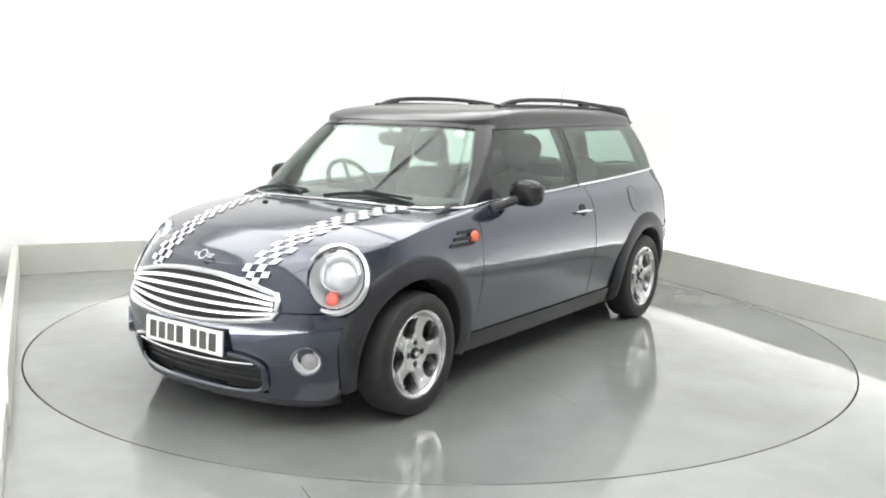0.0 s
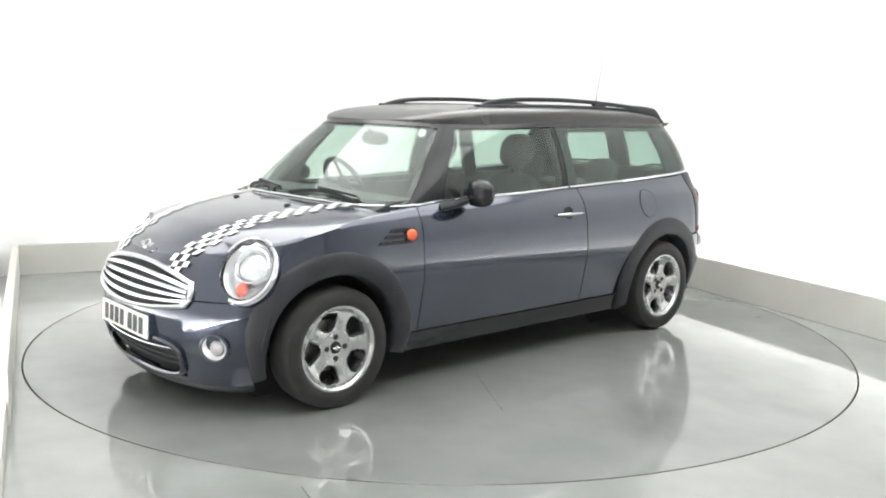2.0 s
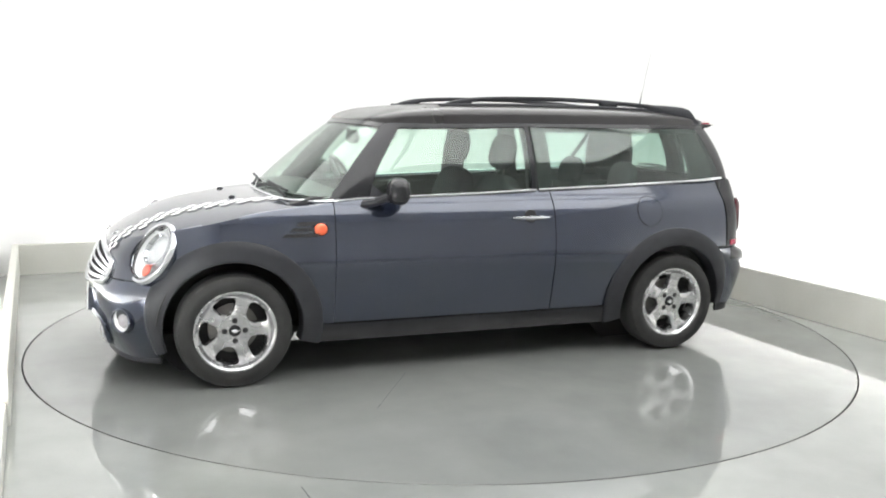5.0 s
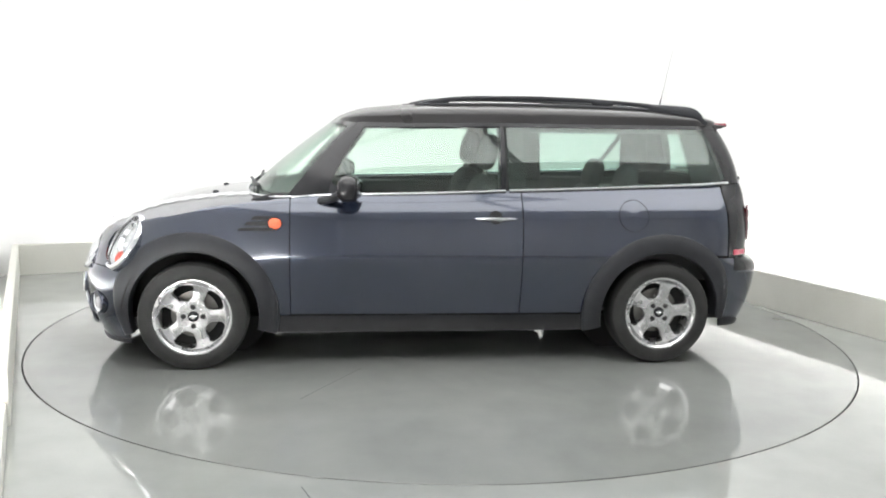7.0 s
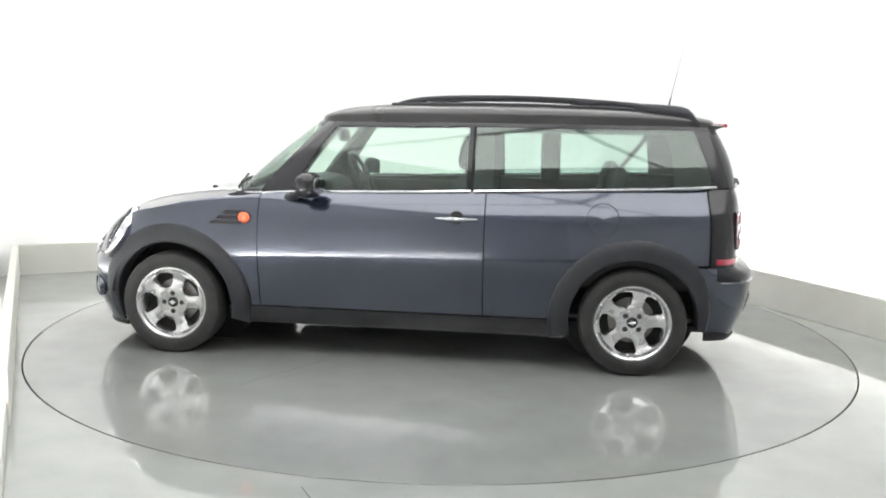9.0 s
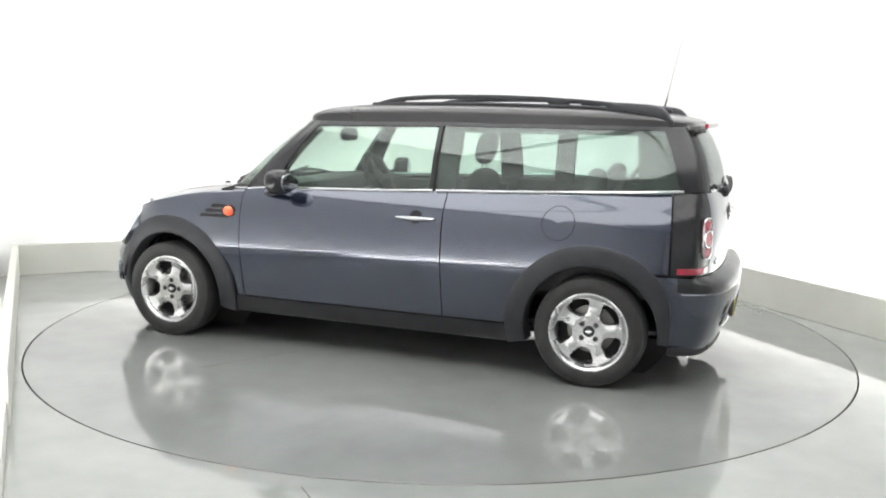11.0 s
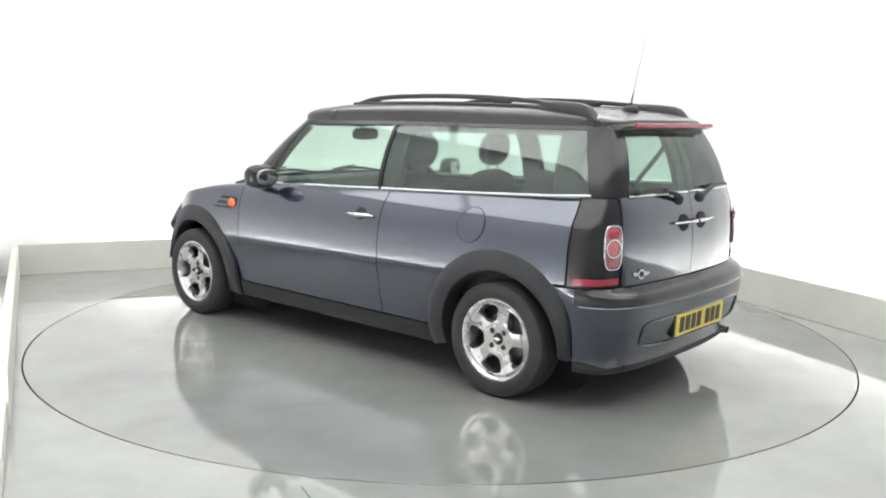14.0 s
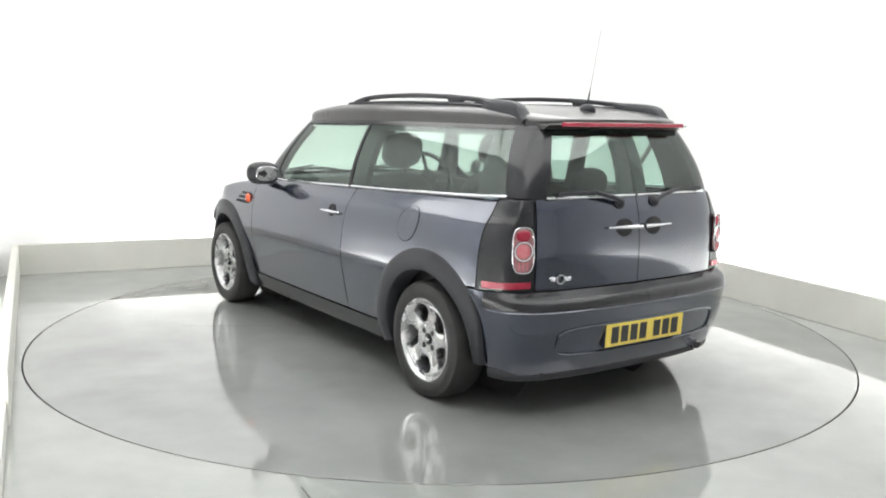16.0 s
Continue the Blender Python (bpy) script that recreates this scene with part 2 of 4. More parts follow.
# ---- the studio ----
def studio():
    turn = Matrix.Rotation(radians(24.8), 4, "Z")   # the room's long axis against the camera
    half, back, front, high = 2.5, 2.735, -6.6, 3.3
    gap = 0.34                                       # light trough between skirting board and wall

    def slab(name, x0, x1, y0, y1, z0, z1, material, label, bevel=0.004):
        ob = part(name, rbox(x1 - x0, y1 - y0, z1 - z0, bevel, turn @ Matrix.Translation(((x0 + x1) / 2, (y0 + y1) / 2, (z0 + z1) / 2))), material)
        return tagged(ob, label, kind="structure")

    # floor with a round opening for the turntable, and the pit below it
    n = 128
    outer_r = 2.4685
    verts, faces = [], []
    for i in range(n):
        a = 2 * math.pi * i / n
        c, s = math.cos(a), math.sin(a)
        k = min((half + gap + 0.1) / max(abs(c), 1e-6), ((back + gap + 0.1) if s > 0 else -front + 0.1) / max(abs(s), 1e-6))
        verts += [turn @ Vector((outer_r * c, outer_r * s, 0)), turn @ Vector((k * c, k * s, 0)), turn @ Vector((outer_r * c, outer_r * s, -0.12))]
    for i in range(n):
        j = (i + 1) % n
        faces += [(3 * i, 3 * i + 1, 3 * j + 1, 3 * j)]
    for sx, sy in ((1, 1), (-1, 1), (-1, -1), (1, -1)):
        k = len(verts)
        cx, cy = sx * (half + gap + 0.1), (back + gap + 0.1) if sy > 0 else front - 0.1
        ang = math.atan2(cy, cx) % (2 * math.pi)
        i = int(ang / (2 * math.pi) * n)
        verts.append(turn @ Vector((cx, cy, 0)))
        faces.append((3 * i + 1, k, 3 * ((i + 1) % n) + 1))
    tagged(part("floor", (verts, faces), FLOOR), "glossy grey sealed studio floor with scuffs", kind="structure")
    tagged(part("floor_edge", lathe([(outer_r + 0.001, -0.002), (outer_r + 0.001, -0.12)], 128), GAP), "dark edge of the floor round the turntable", kind="structure")
    tagged(part("floor_pit", lathe([(0.001, -0.12), (2.6, -0.12)], 96), GAP), "dark pit under the turntable", kind="structure")
    o = half + gap
    slab("wall_left", -o - 0.12, -o, front - 0.12, back + gap + 0.12, -0.01, high, WALL, "plain white studio wall")
    slab("wall_right", o, o + 0.12, front - 0.12, back + gap + 0.12, -0.01, high, WALL, "plain white studio wall")
    slab("wall_back", -o, o, back + gap, back + gap + 0.12, -0.01, high, WALL, "plain white studio wall behind the turntable")
    slab("wall_front", -o, o, front - 0.12, front, -0.01, high, WALL, "plain white studio wall")
    slab("ceiling", -o - 0.12, o + 0.12, front - 0.12, back + gap + 0.12, high, high + 0.1, WALL, "plain white studio ceiling")
    # low boards that hide the light strips
    slab("baseboard_back", -half, half, back, back + 0.05, 0, 0.25, SKIRT, "low cream board in front of the lit wall")
    slab("baseboard_right", half, half + 0.05, front + 0.02, back + 0.05, 0, 0.262, SKIRT, "low cream board in front of the lit wall")
    slab("baseboard_left", -half - 0.05, -half, -1.0, back + 0.05, 0, 0.25, SKIRT, "low cream board in front of the lit wall")
    slab("kerb_left", -half - 0.06, -half - 0.012, front + 0.02, -1.004, 0, 0.11, SKIRT, "flat cream edging strip along the wall")
    # coved corners of the backdrop
    for cx, cy, a0 in ((o, back + gap, 0), (-o, back + gap, 90)):
        r = 0.9
        rows = [[turn @ Vector((cx - math.copysign(r, cx) + r * math.cos(radians(a0 + 90 * i / 16)), cy - r + r * math.sin(radians(a0 + 90 * i / 16)), z)) for i in range(17)] for z in (0.0, 1.1, 2.2, high)]
        tagged(part("wall_cove", sheet(rows, -0.02, towards=(0, 0, 1)), WALL), "curved white corner of the backdrop", kind="structure")

    def light_strip(x0, y0, x1, y1, lit=None):
        d = Vector((x1 - x0, y1 - y0, 0))
        root = new("light_strip")
        root.matrix_basis = turn @ Matrix.Translation(((x0 + x1) / 2, (y0 + y1) / 2, 0)) @ Matrix.Rotation(math.atan2(d.y, d.x), 4, "Z")
        tagged(root, "long white light tube lying unseen behind the low board or edging", "light", "light strips")
        part("holder", rbox(d.length, 0.07, 0.03, 0.004, Matrix.Translation((0, 0, 0.015))), ALU, root)
        part("tube", tube([(-d.length / 2 + 0.02, 0, 0.055), (d.length / 2 - 0.02, 0, 0.055)], 0.05, 0.05, 12), lit or STRIP, root, "glowing tube")
    light_strip(-1.9, back + 0.15, 1.9, back + 0.15)
    light_strip(half + 0.15, 1.75, half + 0.15, -1.4)
    # unseen strip added to brighten the car's flank and rear doors
    light_strip(half + 0.15, -1.5, half + 0.15, -4.6)
    light_strip(-half - 0.15, 1.75, -half - 0.15, -1.1, STRIP_STRONG)
    # unseen strip added behind the edging to brighten the left floor
    light_strip(-half - 0.2, -1.2, -half - 0.2, -4.6, STRIP_STRONG)

    def ceiling_light(x, y, sx, sy):
        root = new("ceiling_light")
        root.matrix_basis = turn @ Matrix.Translation((x, y, high - 0.004))
        tagged(root, "large white luminous ceiling panel in a slim frame", "light", "ceiling panels")
        for px, py, lx, ly in ((0, sy / 2, sx, 0.04), (0, -sy / 2, sx, 0.04), (sx / 2, 0, 0.04, sy - 0.04), (-sx / 2, 0, 0.04, sy - 0.04)):
            part("frame_bar", rbox(lx, ly, 0.05, 0.004, Matrix.Translation((px, py, -0.025))), WALL, root)
        part("diffuser", rbox(sx - 0.06, sy - 0.06, 0.02, 0.004, Matrix.Translation((0, 0, -0.03))), PANEL, root, "glowing diffuser")
    for y in (1.35, -0.75, -2.85):
        for x in (-1.35, 1.35):
            ceiling_light(x, y, 2.66, 2.06)

    joint = rbox(1.6, 0.004, 0.003, 0.0005, Matrix.Translation((-0.155, -3.23, 0.0)) @ Matrix.Rotation(math.atan2(-0.18, 0.0874), 4, "Z"))
    tagged(part("floor_joint", joint, GAP), "thin dark joint in the floor", kind="structure")
    # the turntable
    disc = new("turntable")
    tagged(disc, "round grey glossy car turntable flush with the floor", "turntable")
    part("plate", lathe([(0.0005, 0.0), (2.459, 0.0), (2.46, -0.001), (2.459, -0.004), (0.0005, -0.004)], 160), DISC, disc)
    part("plate_edge", lathe([(2.4585, -0.003), (2.4585, -0.1), (0.0005, -0.1)], 160), GAP, disc, "dark edge of the turntable plate")
    part("joint", rbox(0.6, 0.003, 0.003, 0.0005, Matrix.Rotation(radians(148.7), 4, "Z") @ Matrix.Translation((1.35, 0, -0.0011))), GAP, disc, "thin dark plate joint")
    return disc


turntable = studio()


# ---- the car: x forward, y to its left side, z up, origin between the wheels on the ground ----
PLAN = [(1.955, 0), (1.93, 0.30), (1.845, 0.555), (1.68, 0.715), (1.40, 0.79), (0.95, 0.812), (0.4, 0.82), (-0.4, 0.825), (-1.1, 0.822),
        (-1.5, 0.806), (-1.785, 0.76), (-1.908, 0.615), (-1.958, 0.33), (-1.968, 0)]
WHEEL_X, WHEEL_Z = 1.279, 0.290
off_side = curve([0.10, 0.16, 0.20, 0.26, 0.30, 0.45, 0.60, 0.74, 0.82, 0.88, 0.94, 1.02], [-0.135, -0.102, -0.084, -0.063, -0.053, -0.022, 0.0, -0.010, -0.026, -0.050, -0.096, -0.150])
off_nose = curve([0.08, 0.14, 0.25, 0.40, 0.46, 0.53, 0.60, 0.67, 0.72, 0.80], [-0.115, -0.075, -0.028, -0.003, 0.0, -0.026, -0.055, -0.095, -0.14, -0.24])
off_tail = curve([0.12, 0.2, 0.3, 0.45, 0.53, 0.57, 0.60, 0.75, 0.88, 0.95, 1.02], [-0.15, -0.092, -0.045, -0.007, 0.0, -0.016, -0.078, -0.076, -0.085, -0.098, -0.125])
belt = curve([-1.9, -1.63, -0.39, 0.585, 0.87], [1.012, 1.008, 0.958, 0.926, 0.902])
shoulder = curve([0.80, 0.87, 1.1, 1.4, 1.6, 1.72, 1.86], [0.905, 0.899, 0.874, 0.815, 0.768, 0.735, 0.69])
crown = curve([0.70, 0.93, 1.08, 1.33, 1.58, 1.665, 1.76, 1.80, 1.845, 1.86], [0.918, 0.919, 0.914, 0.889, 0.835, 0.801, 0.752, 0.725, 0.69, 0.68])


def spline(pts, u):
    i = min(max(int(u), 0), len(pts) - 2)
    t = u - i
    def at(k):
        if k < 0:
            return Vector((pts[-k][0], -pts[-k][1]))
        if k >= len(pts):
            k = 2 * (len(pts) - 1) - k
            return Vector((pts[k][0], -pts[k][1]))
        return Vector(pts[k])
    a, b, c, d = at(i - 1), at(i), at(i + 1), at(i + 2)
    return 0.5 * (2 * b + (c - a) * t + (2 * a - 5 * b + 4 * c - d) * t * t + (3 * b - a - 3 * c + d) * t**3)


def ease(x):
    x = min(max(x, 0), 1)
    return x * x * (3 - 2 * x)


def low(u, z):
    """The lower body's skin, u running from the nose's middle (0) round the left side to the tail's middle (13)."""
    p = spline(PLAN, u)
    t = spline(PLAN, min(u + 0.02, 13)) - spline(PLAN, max(u - 0.02, 0))
    n = Vector((t.y, -t.x)).normalized()
    if n.dot(Vector((p.x * 0.2, p.y + (abs(p.x) > 1.9) * 0.01))) < 0:
        n = -n
    wf, wr = 1 - ease((u - 2.2) / 2.0), ease((u - 9.3) / 1.7)
    off = wf * off_nose(z) + wr * off_tail(z) + (1 - wf - wr) * off_side(z)
    return Vector((p.x + n.x * off, max(p.y + n.y * off, 0) if 0 < u < 13 else 0, z))


TABLE = [(13 * i / 650, low(13 * i / 650, 0.5)) for i in range(651)]


def lookup(pairs):
    pairs = sorted(pairs)
    keys, values = [p[0] for p in pairs], [p[1] for p in pairs]
    return lambda k: float(np.interp(k, keys, values))


u_x = lookup([(p.x, u) for u, p in TABLE if 2.4 <= u <= 11.0])
u_front_of = lookup([(p.y, u) for u, p in TABLE if u <= 4.5])
u_rear_of = lookup([(p.y, u) for u, p in TABLE if u >= 9.4])


def u_front(y):
    return u_front_of(abs(y))


def u_rear(y):
    return u_rear_of(abs(y))


def side_y(x, z):
    return low(u_x(x), z).y


def nose(y, z, out=0.0):
    """A point on the car's face at y, z, and proud of it."""
    p = low(u_front(y), z)
    q = low(u_front(abs(y) + 0.02), z)
    t = Vector((q.x - p.x, q.y - p.y, 0)).normalized()
    n = Vector((t.y, -t.x, 0)) if t.y > 0 else Vector((1, 0, 0))
    p = p + n * out
    return Vector((p.x, math.copysign(p.y, y) if y else 0, p.z))


def tail(y, z, out=0.0):
    p = low(u_rear(y), z)
    return Vector((p.x - out, y, p.z))


def top_of(u):
    x = low(u, 0.7).x
    return shoulder(x) if x > 0.86 else belt(x)


def bonnet(u, v, lift=0.0):
    """The bonnet's skin: v 0 to 1 climbs from the seam to the shoulder, 1 to 2 goes over to the middle."""
    zt = top_of(u)
    if v <= 1:
        zs = 0.533
        p = low(u, zs + (zt - zs) * v)
        return p + Vector((0, 0, lift))
    e, s = low(u, zt), 2 - v
    bow = 0.13 * ease((1.35 - e.x) / 0.5) * (1 - s * s)
    x = e.x + bow
    zc = max(crown(x), zt)
    return Vector((x, e.y * s, zt + (zc - zt) * (1 - s ** 2.3) + lift))


def bonnet_z(x, y):
    lo_u, hi_u = 0.0, 6.0
    for _ in range(30):
        u = (lo_u + hi_u) / 2
        e = low(u, top_of(u))
        s = min(abs(y) / max(e.y, 1e-3), 1)
        if bonnet(u, 2 - s).x > x:
            lo_u = u
        else:
            hi_u = u
    return bonnet(u, 2 - s).z


BASE = [(1.03, 0), (1.015, 0.30), (0.955, 0.56), (0.83, 0.69), (0.60, 0.722), (0.0, 0.722), (-0.4, 0.716), (-1.0, 0.702), (-1.5, 0.68), (-1.69, 0.645),
        (-1.80, 0.555), (-1.835, 0.3), (-1.845, 0)]
TOP = [(0.53, 0), (0.52, 0.25), (0.495, 0.42), (0.42, 0.545), (0.25, 0.578), (-0.1, 0.578), (-0.4, 0.573), (-1.0, 0.556), (-1.45, 0.525), (-1.60, 0.495),
       (-1.69, 0.43), (-1.715, 0.25), (-1.72, 0)]
edge_z = curve([0, 2, 3, 4, 6, 9, 12], [1.327, 1.322, 1.312, 1.312, 1.322, 1.325, 1.325])
sill_z = curve([0, 1, 2, 3, 4, 6, 9, 12], [0.918, 0.915, 0.908, 0.902, 0.925, 0.958, 1.01, 1.012])
roof_z = curve([-1.82, -1.7, -1.5, -1.2, -0.6, 0.0, 0.33, 0.43, 0.54], [1.335, 1.366, 1.402, 1.424, 1.432, 1.424, 1.398, 1.374, 1.327])


def house(c, h, out=0.0):
    """The greenhouse's skin: c from the windscreen's middle (0) round to the rear doors' middle (12), h from belt (0) to roof edge (1)."""
    b, t = spline(BASE, c), spline(TOP, c)
    p = b.lerp(t, h)
    d = spline(BASE, min(c + 0.05, 12)) - spline(BASE, max(c - 0.05, 0))
    n = Vector((-d.y, d.x)).normalized() * -1
    if n.dot(Vector((p.x + 0.4, p.y * 3 + 0.05))) < 0:
        n = -n
    k = 0.022 * 4 * h * (1 - h) + out
    return Vector((p.x + n.x * k, max(p.y + n.y * k, 0), sill_z(c) + (edge_z(c) - sill_z(c)) * h))


def dome(c, s):
    """The roof's skin over the greenhouse's rim, s from the rim (0) to the middle (1): upright at the rim, then rounding over."""
    e = house(c, 1.0)
    a = s * math.pi / 2
    rise = max(roof_z(e.x), edge_z(c)) - edge_z(c)
    return Vector((e.x, e.y * max(math.cos(a), 0) ** 0.37, edge_z(c) + rise * math.sin(a) ** 0.37))


def arch_gap(p):
    return any((p[0] - x) ** 2 + (p[2] - WHEEL_Z) ** 2 < 0.385 ** 2 for x in (WHEEL_X, -WHEEL_X)) and abs(p[1]) > 0.55


def both(name, geo, material, parent, label=""):
    """A part on the left side and its mirror image."""
    return part(name, geo, material, parent, label), part(name, flip(geo), material, parent, label)


def strip_on(f, a0, a1, n, wide, tall, power=2.0):
    """A moulding along the curve f(a)."""
    return tube([f(a0 + (a1 - a0) * i / n) for i in range(n + 1)], wide, tall, 8, power)


LAMP = facing((1.645, 0.626, 0.664), (0.735, 0.43, 0.525)) @ Matrix.Scale(1.08, 4)


def car_shell(car):
    ux = u_x
    lo = lambda u: curve([0, 3, 4.5, 9, 9.6, 11, 13], [0.115, 0.135, 0.185, 0.185, 0.245, 0.21, 0.19])(u)
    # dark liner behind the joints
    rows = lattice(lambda u, b: low(u, lo(u) + 0.02 + (min(top_of(u), 1.0) - lo(u) - 0.03) * b) * 1.0, 0, 13, 0, 1, 130, 22)
    rows = [[(p[0] * 0.985, p[1] - 0.022 if p[1] > 0.03 else p[1], p[2]) for p in r] for r in rows]
    geo = sheet(rows, 0.004, lambda p: arch_gap(p) or (LAMP.inverted() @ Vector(p)).length < 0.2)
    part("inner_shell", join(geo, flip(geo)), INNER, car)
    floor_rows = [[(x, y, 0.20) for y in (-0.55, -0.2, 0.2, 0.55)] for x in (-1.85, -0.9, 0, 0.9, 1.75)]
    part("underbody", sheet(floor_rows, 0.03, towards=(0, 0, 1)), INNER, car)
    for x in (WHEEL_X, -WHEEL_X):
        rows = [[(x + 0.375 * math.cos(radians(a)), y, WHEEL_Z + 0.375 * math.sin(radians(a))) for y in (0.42, 0.60, 0.76)] for a in range(6, 175, 8)]
        both("wheel_well", lathe([(0.001, 0.0), (0.4, 0.0), (0.4, 0.006), (0.001, 0.006)], 40, facing((x, 0.42, WHEEL_Z + 0.03), (0, 1, 0))), INNER, car)
        both("wheel_arch_liner", sheet(rows, 0.006, towards=(x, 0.6, 0.3)), INNER, car)
    # bonnet with its wrapped-over sides
    us = ux(0.775)
    rows = [[bonnet(us * i / 120, 2 * j / 60) for j in range(61)] for i in range(121)]
    eye = LAMP.inverted()

    def lamp_gap(p):
        q = eye @ Vector(p)
        return (q.x / 0.86) ** 2 + q.y ** 2 < 0.130 ** 2 and abs(q.z) < 0.12
    geo = sheet(rows, 0.012, lambda p: arch_gap(p) or lamp_gap(p), towards=(0.8, 0, 0.3))
    v, f = join(geo, flip(geo))
    bm = bmesh.new()
    bv = [bm.verts.new(p) for p in v]
    for q in f:
        try:
            bm.faces.new([bv[i] for i in q])
        except ValueError:
            pass
    bmesh.ops.remove_doubles(bm, verts=bm.verts, dist=0.0004)
    bm.verts.index_update()
    v, f = [tuple(p.co) for p in bm.verts], [tuple(p.index for p in q.verts) for q in bm.faces]
    bm.free()
    hood = part("bonnet", (v, f), PAINT, car, angle=60)
    # front bumper, wings, doors, quarters, rear bumper
    geo = sheet(lattice(lambda u, b: low(u, lo(u) + (0.527 - lo(u)) * b), 0, ux(1.30), 0, 1, 90, 22), 0.014, lambda p: arch_gap(p) or (abs(p[1]) < 0.41 and 0.165 < p[2] < 0.33 and p[0] > 1.8))
    bumper = part("front_bumper", join(geo, flip(geo)), PAINT, car)
    both("front_wing", sheet(lattice(lambda u, z: low(u, z), ux(1.28), ux(0.775), 0.19, 0.5325, 40, 22), 0.012, arch_gap), PAINT, car)
    doors = both("door", sheet(lattice(lambda u, b: low(u, 0.29 + (top_of(u) - 0.29) * b), ux(0.7705), ux(-0.473), 0, 1, 60, 34), 0.014), PAINT, car)
    both("rear_quarter", sheet(lattice(lambda u, b: low(u, 0.29 + (top_of(u) - 0.29) * b), ux(-0.479), ux(-1.655), 0, 1, 80, 40), 0.012, lambda p: arch_gap(p) or (p[0] < -1.59 and p[2] < 0.606)), PAINT, car)
    both("sill", sheet(lattice(lambda u, z: low(u, z) + Vector((0, 0.008, 0)), ux(0.86), ux(-0.86), 0.185, 0.282, 40, 8), 0.02), GLOSSBLACK, car, "black plastic sill")
    geo = sheet(lattice(lambda u, b: low(u, lo(u) + (0.60 - lo(u)) * b), ux(-1.592), 13, 0, 1, 70, 26), 0.014, arch_gap)
    rear_bumper = part("rear_bumper", join(geo, flip(geo)), PAINT, car)
    # arch flares of black plastic
    for x in (WHEEL_X, -WHEEL_X):
        rows = []
        for i in range(61):
            a = radians((-19 if x > 0 else -14) + (213 if x > 0 else 200) * i / 60)
            row = []
            for r, out in ((0.338, -0.09), (0.340, 0.0), (0.345, 0.012), (0.358, 0.017), (0.40, 0.016), (0.435, 0.012), (0.446, 0.004), (0.449, -0.012)):
                end = ease((math.degrees(a) + 19) / 48) if x > 0 else ease((186 - math.degrees(a)) / 48)
                r = 0.338 + (r - 0.338) * (0.5 + 0.5 * end)
                px, pz = x + r * math.cos(a), max(WHEEL_Z + r * math.sin(a), 0.16)
                row.append((px, side_y(px, pz) + out + 0.018 * ease((0.6 - pz) / 0.3), pz))
            rows.append(row)
        both("arch_flare", sheet(rows, 0.006, towards=(x, 0.4, 0.3)), PLASTIC, car, "black plastic wheel arch flare")
    # chrome line along the belt and round the bonnet's edge
    for c0, c1 in ((3.4, 5.98), (6.02, 9.0)):
        both("belt_moulding", strip_on(lambda c: house(c, 0.0, 0.006) + Vector((0, 0, 0.004)), c0, c1, 30, 0.014, 0.016), CHROME, car, "thin chrome belt line")
    geo = tube([house(c * 0.1, 0, 0.014) + Vector((0, 0, 0.004 + 0.008 * ease((c - 18) / 8))) for c in range(0, 35)], 0.014, 0.014, 8)
    part("scuttle_moulding", join(geo, flip(geo)), CHROME, car, "thin chrome line below the windscreen")
    return hood, bumper, rear_bumper, doors


